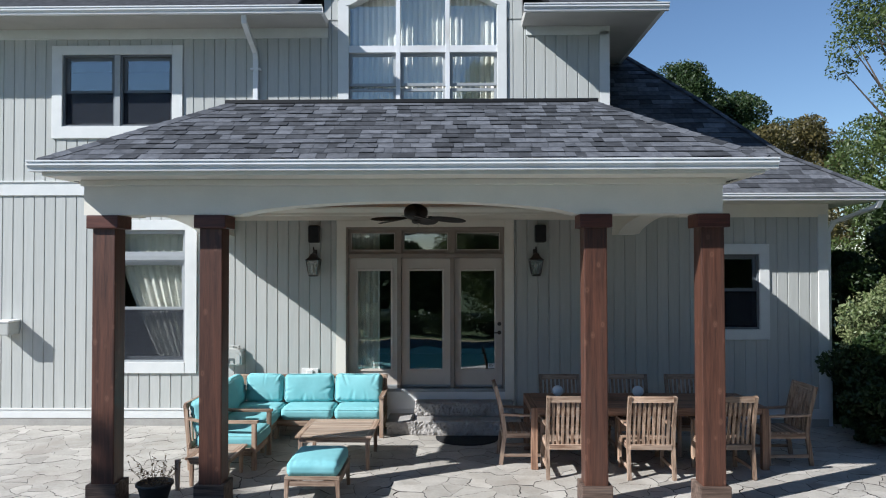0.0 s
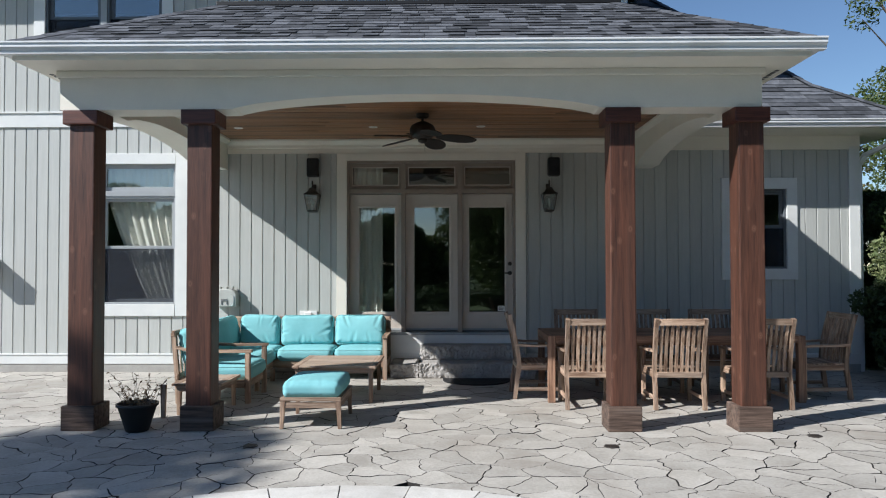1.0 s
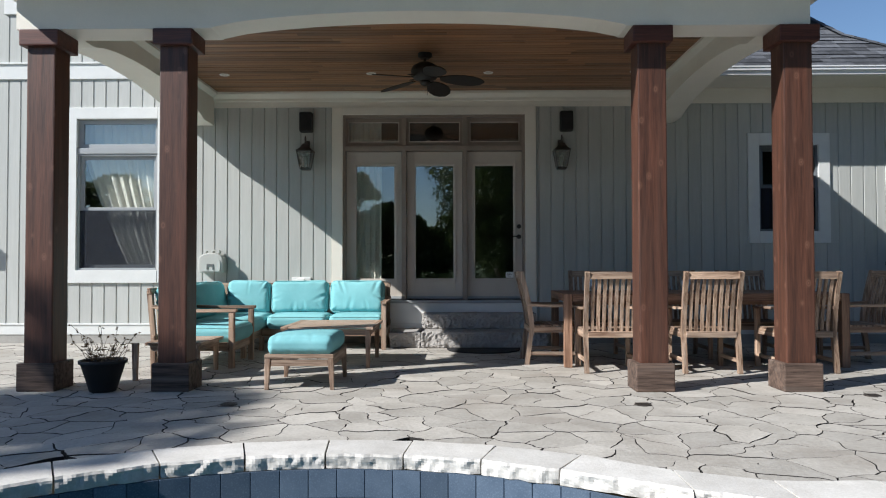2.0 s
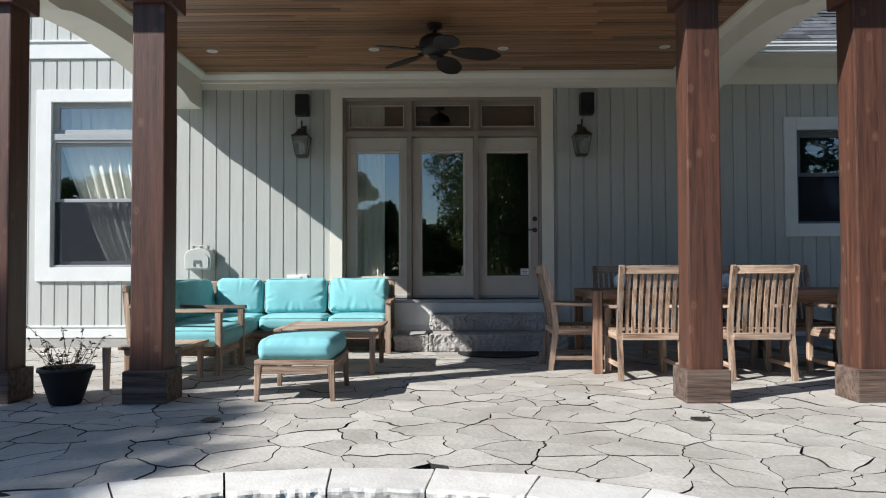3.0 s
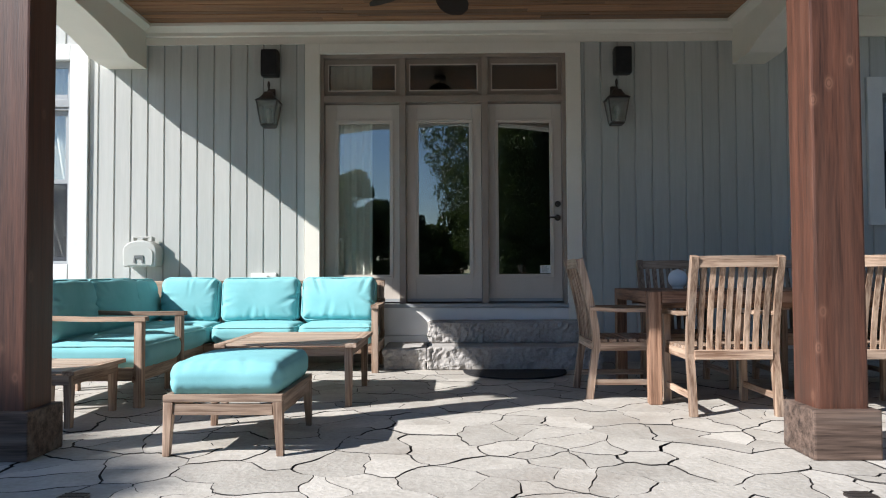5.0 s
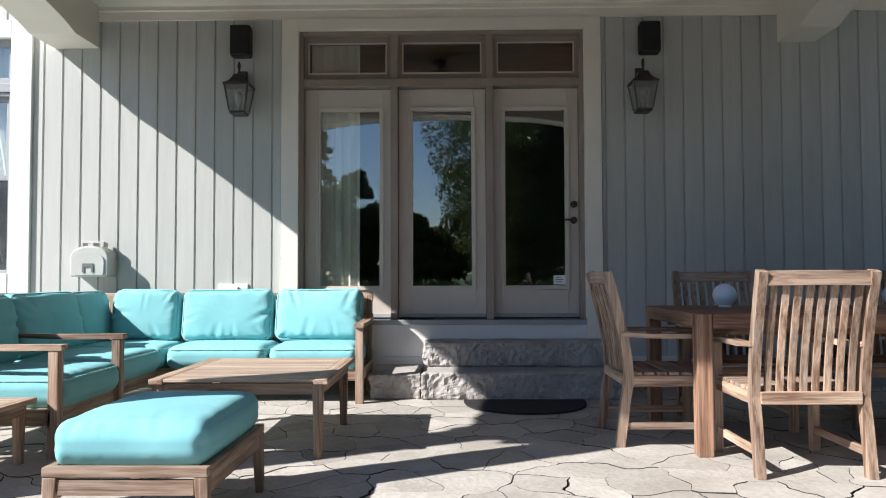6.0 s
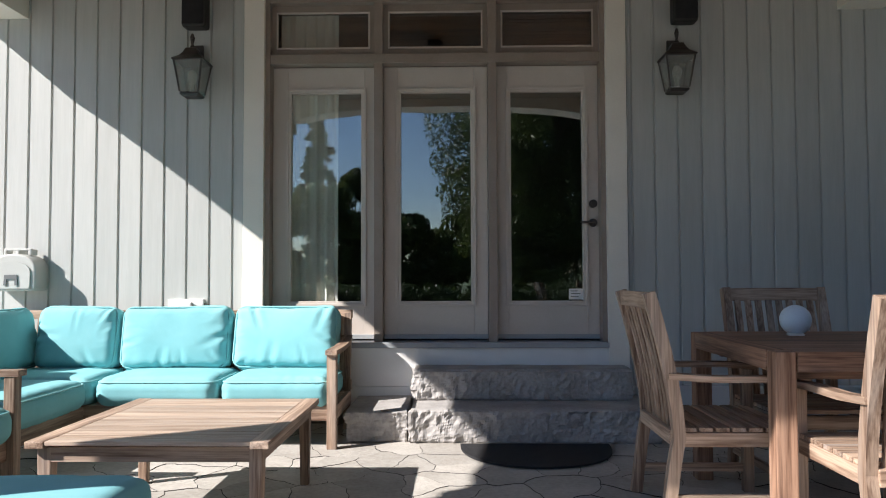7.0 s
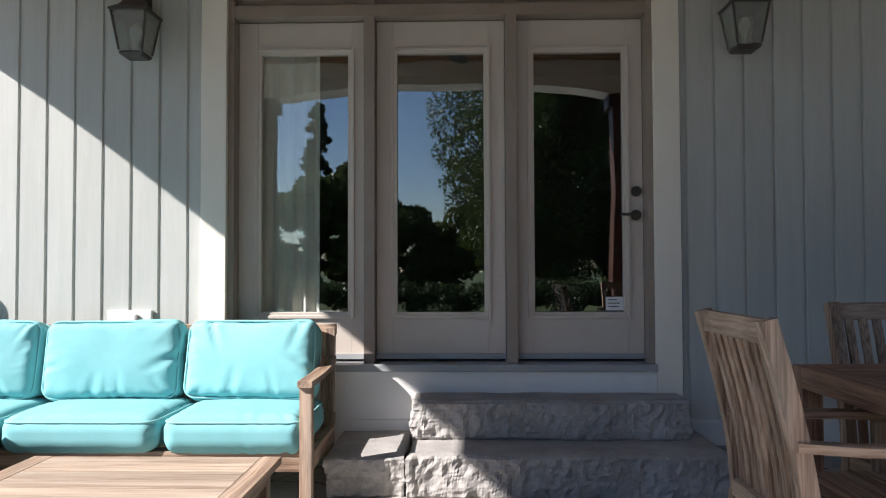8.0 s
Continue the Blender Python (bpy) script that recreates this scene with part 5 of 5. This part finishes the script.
# ---- trees and shrubs ----
def leaves_mesh(name, centres, radii, count, size, material, seed, squash=0.8):
    """Many small leaves in clumps, denser towards the outside of each clump."""
    rs = np.random.RandomState(seed)
    k = rs.choice(len(centres), count, p=np.array(radii) ** 2 / np.sum(np.array(radii) ** 2))
    d = rs.normal(size=(count, 3))
    d /= np.linalg.norm(d, axis=1)[:, None]
    rad = np.array(radii)[k] * (0.45 + 0.6 * rs.rand(count) ** 0.5)
    c = np.array(centres)[k] + d * rad[:, None] * np.array([1, 1, squash])
    a = rs.normal(size=(count, 3))
    a /= np.linalg.norm(a, axis=1)[:, None]
    b = np.cross(a, rs.normal(size=(count, 3)))
    b /= np.linalg.norm(b, axis=1)[:, None]
    s = (size * (0.6 + 0.8 * rs.rand(count)))[:, None]
    quad = np.stack([c - a * s, c + b * s * 0.45, c + a * s, c - b * s * 0.45], 1).reshape(-1, 3)
    me = bpy.data.meshes.new(name)
    me.from_pydata(quad.tolist(), [], np.arange(4 * count).reshape(-1, 4).tolist())
    me.materials.append(material)
    return me


def tree(label, x, y, height, spread, material, seed, leaves=9000, leaf=0.12, low=0.3, clumps=34, narrow=1.0, name="tree"):
    rng = random.Random(seed)
    t = thing(name, label, "tree" if name == "tree" else "shrub", pose(x, y, -0.07))
    bm = bmesh.new()
    top = Vector((rng.uniform(-0.3, 0.3), rng.uniform(-0.3, 0.3), height * 0.85))
    p, r = Vector((0, 0, 0)), height * 0.022
    n = 6
    spine = [p]
    for i in range(n):
        q = top * ((i + 1) / n) + Vector((rng.uniform(-0.15, 0.15), rng.uniform(-0.15, 0.15), 0))
        cyl(bm, r * (1 - i / n * 0.85), r * (1 - (i + 1) / n * 0.85), p, q, 9)
        p = q
        spine.append(q)
    cs, rs_ = [], []
    for i in range(clumps):
        h = rng.uniform(low, 1.0)
        prof = math.sin(math.pi * min(1, max(0.05, (h - low) / (1.0 - low) * 0.85 + 0.12))) ** 0.7
        a, d = rng.uniform(0, 6.283), spread * prof * rng.uniform(0.25, 1.0) * narrow
        c = Vector((math.cos(a) * d, math.sin(a) * d, h * height))
        root = spine[min(n, max(1, int((h - 0.12) * n)))]
        mid = (root + c) / 2 + Vector((0, 0, 0.1 * height * rng.uniform(-0.3, 0.5)))
        cyl(bm, r * 0.22, r * 0.13, root, mid, 6)
        cyl(bm, r * 0.13, r * 0.04, mid, c, 5)
        cs.append(tuple(c))
        rs_.append(spread * rng.uniform(0.10, 0.27))
    part("trunk", bm, BARK, t)
    ob = new("crown", leaves_mesh("crown", cs, rs_, leaves, leaf, material, seed))
    ob.parent = t
    return t


# behind the wing
tree("tall leafy tree behind the side wing", 12.3, 26, 12.5, 3.2, LEAF_DARK, 1, 42000, 0.085, 0.35, 140)
tree("leafy tree with a rounded top behind the house", 15.6, 27, 11.4, 2.8, LEAF_DARK, 2, 34000, 0.085, 0.3, 120)
tree("olive green tree turning brown behind the wing", 13.6, 19, 8.3, 2.6, LEAF_OLIVE, 3, 28000, 0.075, 0.2, 110)
tree("olive green tree behind the wing", 15.6, 20, 8.6, 2.4, LEAF_OLIVE, 4, 26000, 0.075, 0.2, 110)
tree("tall green tree beside the house wall", 11.5, 5.0, 10.5, 2.5, LEAF_MID, 5, 60000, 0.045, 0.22, 190)
tree("dense green tree beside the house", 9.6, 2.6, 6.0, 1.8, LEAF_MID, 6, 50000, 0.042, 0.08, 150)
tree("dark broad shrub beside the house corner", 7.9, 0.4, 3.6, 1.25, LEAF_DARK, 7, 34000, 0.04, 0.05, 120, name="shrub")
tree("pale leaved shrub at the house corner", 7.0, -0.75, 2.35, 0.8, LEAF_PALE, 8, 16000, 0.032, 0.45, 110, name="shrub")
tree("dark low shrub in the shade of the house", 6.75, -0.85, 1.6, 0.95, LEAF_DARK, 9, 40000, 0.038, 0.04, 140, name="shrub")
tree("dark shrub along the side wall of the house", 7.05, 1.0, 2.8, 0.8, LEAF_DARK, 19, 16000, 0.045, 0.05, 80, name="shrub")
# added out of view: these shrubs keep low sky light off the right side
for sx, sy, sh, ss in ((7.4, -2.2, 2.0, 31), (8.3, -4.0, 2.2, 32), (8.6, -5.8, 2.2, 33)):
    tree("added dark shrub at the patio edge blocking low sky light", sx, sy, sh, 1.2, LEAF_DARK, ss, 12000, 0.07, 0.05, 80, name="shrub")
# four trees added out of view to cut the sky light reaching the porch's right
tree("added big leafy tree blocking sky light from the right", 12.6, -4.5, 12, 3.6, LEAF_DARK, 22, 46000, 0.13, 0.12, 110)
tree("added big leafy tree blocking sky light from the right", 17.5, -11, 12, 4.0, LEAF_DARK, 23, 26000, 0.14, 0.12, 110)
tree("added tall dense tree blocking sky light at the front right", 8.4, -13.0, 13, 2.5, LEAF_DARK, 41, 50000, 0.11, 0.12, 190)
tree("added tall dense tree blocking sky light at the front right", 9.6, -17.8, 15, 3.3, LEAF_DARK, 42, 50000, 0.12, 0.08, 190)
# by the pool and beyond it
# unseen; stands up-sun so that its high crown shadows the patio's left part
tree("unseen tree placed to cast dappled shade on the patio", -17.2, -12.5, 13.0, 1.9, LEAF_MID, 10, 8000, 0.10, 0.82, 50)
tree("broad leafy tree across the lawn", 3.1, -22, 12.5, 3.5, LEAF_MID, 11, 120000, 0.075, 0.06, 420)
tree("broad dark tree across the lawn", 7.8, -21.5, 15.5, 4.4, LEAF_MID, 12, 80000, 0.09, 0.06, 220)
tree("slender dark conifer across the lawn", -6.2, -27, 8.6, 0.75, LEAF_DARK, 13, 18000, 0.10, 0.05, 220)
tree("small leafy tree across the lawn", -4.7, -29, 5.9, 1.7, LEAF_MID, 14, 16000, 0.10, 0.1, 70)
tree("small leafy tree across the lawn", -12.5, -30, 5.2, 3.0, LEAF_MID, 15, 11000, 0.14, 0.1, 70)
tree("dense leafy tree across the lawn", 15.5, -28, 11, 4.2, LEAF_DARK, 16, 14000, 0.16, 0.08, 80)
tree("leafy tree at the far end of the garden", -18, -29, 5.6, 3.4, LEAF_MID, 24, 12000, 0.14, 0.08, 80)
tree("leafy tree at the far end of the garden", -26, -27, 6.0, 3.8, LEAF_DARK, 25, 12000, 0.15, 0.08, 80)
rs = np.random.RandomState(5)
hx = np.linspace(-45, 45, 460) + rs.normal(0, 0.3, 460)
crest = 4.1 + 0.5 * np.sin(hx * 0.9) + 0.4 * np.sin(hx * 2.3 + 1.0)
cs = np.stack([hx, rs.normal(-25.5, 0.5, 460), 0.3 + rs.rand(460) ** 0.8 * (crest - 0.3)], 1)
hedge = new("hedge", leaves_mesh("hedge", cs.tolist(), (0.55 + 0.35 * rs.rand(460)).tolist(), 190000, 0.15, LEAF_MID, 21))
tagged(hedge, "tall uneven green hedge along the far side of the lawn", "hedge", "", "stuff")

# added leaf row: stands in for shaded ground, hiding bright lawn in the door glass
cs = np.stack([np.linspace(-9, 12, 150) + rs.normal(0, 0.1, 150), rs.normal(-14.9, 0.22, 150), rs.uniform(0.1, 0.62, 150)], 1)
border = new("hedge", leaves_mesh("hedge", cs.tolist(), [0.34] * 150, 42000, 0.055, LEAF_DARK, 27))
tagged(border, "low dark leaf row added to hide the lit lawn in reflections", "hedge", "", "stuff")

# ---- siding boards ----
PITCH = 0.169


def board_mesh(w, h):
    g, c = 0.0042, 0.006
    prof = [(0.0, 0.012), (0.0, 0.007), (g, 0.007), (g + c, -0.006), (w - g - c, -0.006), (w - g, 0.007), (w, 0.007), (w, 0.012)]
    return mesh_of("board", prism(bmesh.new(), prof, "z", 0.0, h), SIDING)


def clad(wall, zones, holes, start):
    cache = {}
    for a, b, z0, z1 in zones:
        k = math.ceil((a - start) / PITCH - 1e-6)
        xs = [a] + [start + i * PITCH for i in range(k, k + 200) if a + 0.02 < start + i * PITCH < b - 0.02] + [b]
        for x0, x1 in zip(xs, xs[1:]):
            met = [h for h in holes if h[0] < x1 - 0.001 and h[1] > x0 + 0.001]
            zs = sorted({z0, z1, *[v for h in met for v in h[2:] if z0 < v < z1]})
            for lo, hi in zip(zs, zs[1:]):
                free = [(x0, x1)]
                for h in met:
                    if h[2] < (lo + hi) / 2 < h[3]:
                        free = [s for c, d in free for s in ((c, min(d, h[0])), (max(c, h[1]), d))]
                for c, d in free:
                    if d - c < 0.025 or hi - lo < 0.02:
                        continue
                    key = (round(d - c, 3), round(hi - lo, 3))
                    if key not in cache:
                        cache[key] = board_mesh(d - c, hi - lo)
                    part_at("board", cache[key], wall, c, 0.0, lo)


def outer(h, w, wt, wb):
    return (h[0] - w, h[1] + w, h[2] - wb, h[3] + wt)


holes_low = (outer(W2, 0.187, 0.157, 0.175), outer(W3, 0.15, 0.16, 0.16))
clad(wall_low, ((LEFT, -3.338, 0.272, 3.634), (-3.338, -1.395, 0.272, 3.225)), holes_low, -3.338)
clad(wall_low, ((1.392, 3.12, 0.272, 3.225), (3.12, 6.12, 0.272, 3.255)), holes_low, 1.43)
holes_up = (outer(W1, 0.165, 0.14, 0.19), (ax0 - 0.17, ax1 + 0.15, 4.0, 7.2))
clad(wall_up, ((LEFT, -3.338, 3.865, 6.12), (-3.338, -1.53, 4.42, 6.12), (-1.53, 1.6, 4.42, 6.38), (1.6, 2.75, 4.42, 6.14)), holes_up, -3.338)
clad(wall_gable, ((-1.6, 1.55, 6.41, 7.58),), holes_up, -3.338)


# ---- shingles ----
def slab_mesh(pts, up, thick, mat, name="shingle"):
    me = bpy.data.meshes.new(name)
    top = [Vector(p) + up * thick for p in pts]
    n = len(pts)
    me.from_pydata([tuple(p) for p in pts] + [tuple(p) for p in top], [], [tuple(range(n, 2 * n))] + [(i, (i + 1) % n, n + (i + 1) % n, n + i) for i in range(n)])
    me.materials.append(mat)
    return me


def shingle_rows(a, b, c, d, expo, wide, rng):
    """Pieces over the slope with eave a-b and top d-c: corner lists, each piece with its lower edge lifted."""
    a, b, c, d = map(Vector, (a, b, c, d))
    up = (b - a).cross(d - a).normalized()
    length = ((d + c) / 2 - (a + b) / 2).length
    rows = max(1, round(length / expo))
    for r in range(rows):
        v0, v1 = r / rows, (r + 1.12) / rows
        l0, r0 = a.lerp(d, v0), b.lerp(c, v0)
        v1 = min(v1, 1.0)
        l1, r1 = a.lerp(d, v1), b.lerp(c, v1)
        w = (r0 - l0).length
        u = -rng.uniform(0, wide)
        along = (r0 - l0).normalized()
        off = (l1 - l0).dot(along)
        w1 = (r1 - l1).length
        while u < w:
            u2 = u + wide * rng.choice((0.6, 0.85, 1.0, 1.0, 1.3))
            s0, s1 = max(0.0, u) + 0.002, min(w, u2) - 0.002
            t0, t1 = max(0.0, u - off) + 0.002, min(w1, u2 - off) - 0.002
            if s1 - s0 > 0.03:
                t0, t1 = min(t0, w1), max(t1, 0.0)
                tw = (r1 - l1).normalized() if w1 > 1e-4 else along
                drop = rng.choice((0.0, 0.003, 0.009))
                lift = up * (0.008 + drop)
                pts = [l0 + along * s0 + lift, l0 + along * s1 + lift, l1 + tw * t1 + up * 0.002, l1 + tw * t0 + up * 0.002]
                if t1 <= t0:
                    pts = pts[:2] + [l1 + tw * min(max((t0 + t1) / 2, 0), w1) + up * 0.002]
                yield pts, up
            u = u2


rng = random.Random(12)
front = list(shingle_rows((SX0, SY, SZ), (SX1, SY, SZ), (RX1, RY, RZ), (RX0, RY, RZ), 0.145, 0.17, rng))
for pts, up in front[:300]:
    part_at("shingle", slab_mesh(pts, up, 0.007, SHINGLE), porch_roof)


def joined_shingles(parent, quads, expo, wide, rng, pieces=()):
    verts, faces = [], []
    for row in [pieces] + [shingle_rows(*q, expo, wide, rng) for q in quads]:
        for pts, up in row:
            n, k = len(pts), len(verts)
            verts += [tuple(p) for p in pts] + [tuple(p + up * 0.007) for p in pts]
            faces += [tuple(range(k + n, k + 2 * n))] + [(k + i, k + (i + 1) % n, k + n + (i + 1) % n, k + n + i) for i in range(n)]
    me = bpy.data.meshes.new("shingles")
    me.from_pydata(verts, [], faces)
    me.materials.append(SHINGLE_I)
    ob = new("shingles", me)
    ob.parent = parent
    return tagged(ob, "", "", "", "stuff")


joined_shingles(porch_roof, [((SX0, 0, SZ), (SX0, SY, SZ), (RX0, RY, RZ), (RX0, 0, RZ)), ((SX1, SY, SZ), (SX1, 0, SZ), (RX1, 0, RZ), (RX1, RY, RZ))], 0.145, 0.2, rng, front[300:])
for a, b in zip(PROF, PROF[1:]):
    for pts, up in shingle_rows((2.6, a[0], a[1]), (HIP - a[0], a[0], a[1]), (HIP - b[0], b[0], b[1]), (2.6, b[0], b[1]), 0.145, 0.36, rng):
        if b[1] < 7.0:
            part_at("shingle", slab_mesh(pts, up, 0.007, SHINGLE), roof_wing)
# hip caps
for p, q, parent in (((SX0, SY, SZ), (RX0, RY, RZ), porch_roof), ((SX1, SY, SZ), (RX1, RY, RZ), porch_roof), *[((HIP - a[0], a[0], a[1]), (HIP - b[0], b[0], b[1]), roof_wing) for a, b in zip(PROF, PROF[1:])]):
    p, q = Vector(p), Vector(q)
    n = max(2, round((q - p).length / 0.16))
    d = (q - p) / n
    s = d.cross(Vector((0, 0, 1))).normalized() * 0.12
    for i in range(n):
        a, b = p + d * i, p + d * (i + 1.15)
        hi = Vector((0, 0, 0.028))
        lo = Vector((0, 0, -0.022))
        me = bpy.data.meshes.new("hip_shingle")
        me.from_pydata([tuple(v) for v in (a + s + lo, a + hi, a - s + lo, b + s + lo, b + hi - Vector((0, 0, 0.008)), b - s + lo)], [], [(0, 1, 4, 3), (1, 2, 5, 4), (0, 2, 1)])
        me.materials.append(SHINGLE)
        part_at("hip_shingle", me, parent)

# ---- pool coping and tiles ----
outer_edge, inner_edge = pool_outline(0.0, 90), pool_outline(0.33, 90)


def resample(pts, step):
    out, acc = [], 0.0
    for a, b in zip(pts, pts[1:]):
        a, b = Vector(a), Vector(b)
        d = (b - a).length
        while acc < d:
            out.append(a.lerp(b, acc / d))
            acc += step
        acc -= d
    return out


def coping_stone(o0, o1, i0, i1, seed):
    """One coping stone with a broken inner face."""
    bm = bmesh.new()
    o = Vector((seed * 1.7, seed * 0.9, 0))
    nu, nv, nz = 26, 5, 6
    grid = {}

    def vert(u, v, k):
        key = (u, v, k)
        if key not in grid:
            a = o0.lerp(o1, u / nu)
            b = i0.lerp(i1, u / nu)
            p = Vector((*a.lerp(b, v / nv), 0.008 - 0.078 * k / nz))
            out = (b - a).normalized()
            if v == nv:
                chip = 0.022 * noise.noise(p * 9 + o) + 0.014 * noise.noise(p * 24 + o) - (0.012 if k == 0 else 0)
                p.x += out.x * chip
                p.y += out.y * chip
            elif k == 0:
                p.z += 0.004 * noise.noise(p * 4 + o)
            grid[key] = bm.verts.new(p)
        return grid[key]
    for u in range(nu):
        for v in range(nv):
            bm.faces.new((vert(u, v, 0), vert(u, v + 1, 0), vert(u + 1, v + 1, 0), vert(u + 1, v, 0)))
        for k in range(nz):
            bm.faces.new((vert(u, nv, k), vert(u, nv, k + 1), vert(u + 1, nv, k + 1), vert(u + 1, nv, k)))
            bm.faces.new((vert(u, 0, k), vert(u + 1, 0, k), vert(u + 1, 0, k + 1), vert(u, 0, k + 1)))
    for u in (0, nu):
        for v in range(nv):
            for k in range(nz):
                bm.faces.new((vert(u, v, k), vert(u, v + 1, k), vert(u, v + 1, k + 1), vert(u, v, k + 1)))
    bmesh.ops.recalc_face_normals(bm, faces=bm.faces)
    return bm


os_ = resample(outer_edge, 0.5)
coping = thing("pool_coping", "pale limestone coping stones round the pool edge", "coping", kind="structure")
for i, (a, b) in enumerate(zip(os_, os_[1:])):
    def inward(p):
        return min((Vector(q) for q in inner_edge), key=lambda q: (q - p).length) if p.x < 1.3 else Vector((p.x, p.y - 0.33))
    ia, ib = inward(a), inward(b)
    if (ib - ia).length < 0.05:
        continue
    d, e = (b - a).normalized() * 0.005, (ib - ia).normalized() * 0.005
    part("coping_stone", coping_stone(a + d, b - d, ia + e, ib - e, i), COPING, coping)
tile_edge = resample(pool_outline(0.34, 120), 0.155)
for i, (a, b) in enumerate(zip(tile_edge, tile_edge[1:])):
    if a.y < -7.6:
        continue
    m = (b - a).normalized()
    n = Vector((m.y, -m.x))
    for k in range(2):
        me = bpy.data.meshes.new("tile")
        z1, z0 = -0.075 - 0.155 * k, -0.225 - 0.155 * k
        p, q = a + m * 0.004 + n * 0.006, b - m * 0.004 + n * 0.006
        me.from_pydata([(p.x, p.y, z0), (q.x, q.y, z0), (q.x, q.y, z1), (p.x, p.y, z1), (a.x, a.y, z0), (b.x, b.y, z0), (b.x, b.y, z1), (a.x, a.y, z1)], [], [(0, 1, 2, 3), (3, 2, 6, 7), (0, 4, 5, 1), (0, 3, 7, 4), (1, 5, 6, 2)])
        me.materials.append(POOLTILE)
        part_at("tile", me, pool)

# ---- flagstones ----
rs = np.random.RandomState(17)
CELL = 0.305
seeds = []
for i in range(-37, 31):
    for j in range(-55, 2):
        seeds.append((i * CELL + (j % 2) * CELL * 0.5 + rs.uniform(-0.17, 0.17), j * CELL * 0.84 + rs.uniform(-0.15, 0.15)))
seeds = np.array(seeds)


def cell_polygon(k):
    """The Voronoi cell of one seed."""
    c = seeds[k]
    dist = np.hypot(*(seeds - c).T)
    poly = [Vector(c) + Vector(v) for v in ((-2, -2), (2, -2), (2, 2), (-2, 2))]
    for j in np.argsort(dist)[1:22]:
        mid = Vector((seeds[j] + c) / 2)
        nrm = Vector(seeds[j] - c)
        new_poly = []
        for p, q in zip(poly, poly[1:] + poly[:1]):
            a, b = (p - mid).dot(nrm), (q - mid).dot(nrm)
            if a <= 0:
                new_poly.append(p)
            if a * b < 0:
                new_poly.append(p.lerp(q, a / (a - b)))
        poly = new_poly
    return poly


def wobble(p):
    v = Vector((p.x * 2.1, p.y * 2.1, 0.3))
    w = Vector((p.x * 8.0, p.y * 8.0, 4.3))
    return p + Vector((noise.noise(v) * 0.09 + noise.noise(w) * 0.046 + noise.noise(w * 2.6) * 0.012, noise.noise(v + Vector((9, 3, 1))) * 0.09 + noise.noise(w + Vector((2, 7, 5))) * 0.046 + noise.noise(w * 2.6 + Vector((3, 8, 1))) * 0.012))


def keep_off_pool(p):
    q = p - Vector(POOL_C)
    if p.y > -6.36 or p.x < 1.5:
        if q.length < POOL_R + 0.012:
            return Vector(POOL_C) + q.normalized() * (POOL_R + 0.012)
    if p.x > 1.4 and -13 < p.y < -6.32 and p.x < 6.2:
        return Vector((p.x, -6.318))
    return p


near, far = [], []
for k in range(len(seeds)):
    x, y = seeds[k]
    if (Vector((x, y)) - Vector(POOL_C)).length < POOL_R - 0.1 or (1.4 < x < 6.1 and y < -6.4) or y > 0.2 or x < -10 or x > 8.3 or (-3.1 < x < 6.3 and y < -8):
        continue
    poly = cell_polygon(k)
    fine = []
    for p, q in zip(poly, poly[1:] + poly[:1]):
        n = max(1, int((q - p).length / 0.035))
        fine += [p.lerp(q, i / n) for i in range(n)]
    fine = [keep_off_pool(wobble(p)) for p in fine]
    c = sum(fine, Vector((0, 0))) / len(fine)
    gap = (0.0028 + 0.0024 * rs.rand()) * (0.15 if y > -2.9 else 1.0)
    rim, lip = [], []
    for p in fine:
        d = p - c
        g = gap * (0.4 + 2.0 * max(0.0, noise.noise(Vector((p.x * 2.3, p.y * 2.3, 7))) + 0.12))
        L = max(d.length, 0.05)
        rim.append(p - d / L * g)
        lip.append(p - d / L * (g + 0.0018))
    if max((p - c).length for p in fine) < 0.06:
        continue
    tilt = (rs.normal(0, 0.004), rs.normal(0, 0.004), rs.uniform(-0.002, 0.003))
    n = len(fine)
    # the dark joint's bed lies 28 mm below the walking surface
    verts = [(p.x, p.y, -0.03) for p in rim] + [(p.x, p.y, -0.0015) for p in rim] + [(p.x, p.y, tilt[2] + (p.x - c.x) * tilt[0] + (p.y - c.y) * tilt[1]) for p in lip]
    faces = [tuple(range(2 * n, 3 * n))] + [(r * n + i, r * n + (i + 1) % n, (r + 1) * n + (i + 1) % n, (r + 1) * n + i) for r in (0, 1) for i in range(n)]
    ((near if -4.2 < x < 4.6 and y > -7.2 else far)).append((abs(x - 0.2) + 0.6 * abs(y + 4.5), verts, faces))


def soil_sides(me, n):
    """The sides of a stone, packed with dark joint sand below its top edge."""
    idx = [0] * len(me.polygons)
    for i in range(1, 1 + 2 * n):
        idx[i] = 1
    me.polygons.foreach_set("material_index", idx)


near.sort(key=lambda s: s[0])
for _, verts, faces in near[:300]:
    me = bpy.data.meshes.new("flagstone")
    me.from_pydata(verts, [], faces)
    me.materials.append(FLAG)
    me.materials.append(MORTAR)
    soil_sides(me, len(verts) // 3)
    part_at("flagstone", me, pavement)
verts, faces, side = [], [], []
for _, v, f in near[300:] + far:
    k = len(verts)
    side += [0] + [1] * (2 * (len(v) // 3))
    verts += v
    faces += [tuple(i + k for i in q) for q in f]
me = bpy.data.meshes.new("flagstones")
me.from_pydata(verts, [], faces)
me.materials.append(FLAG_I)
me.materials.append(MORTAR)
me.polygons.foreach_set("material_index", side)
ob = new("flagstones", me)
ob.parent = pavement
tagged(ob, "", "", "", "stuff")
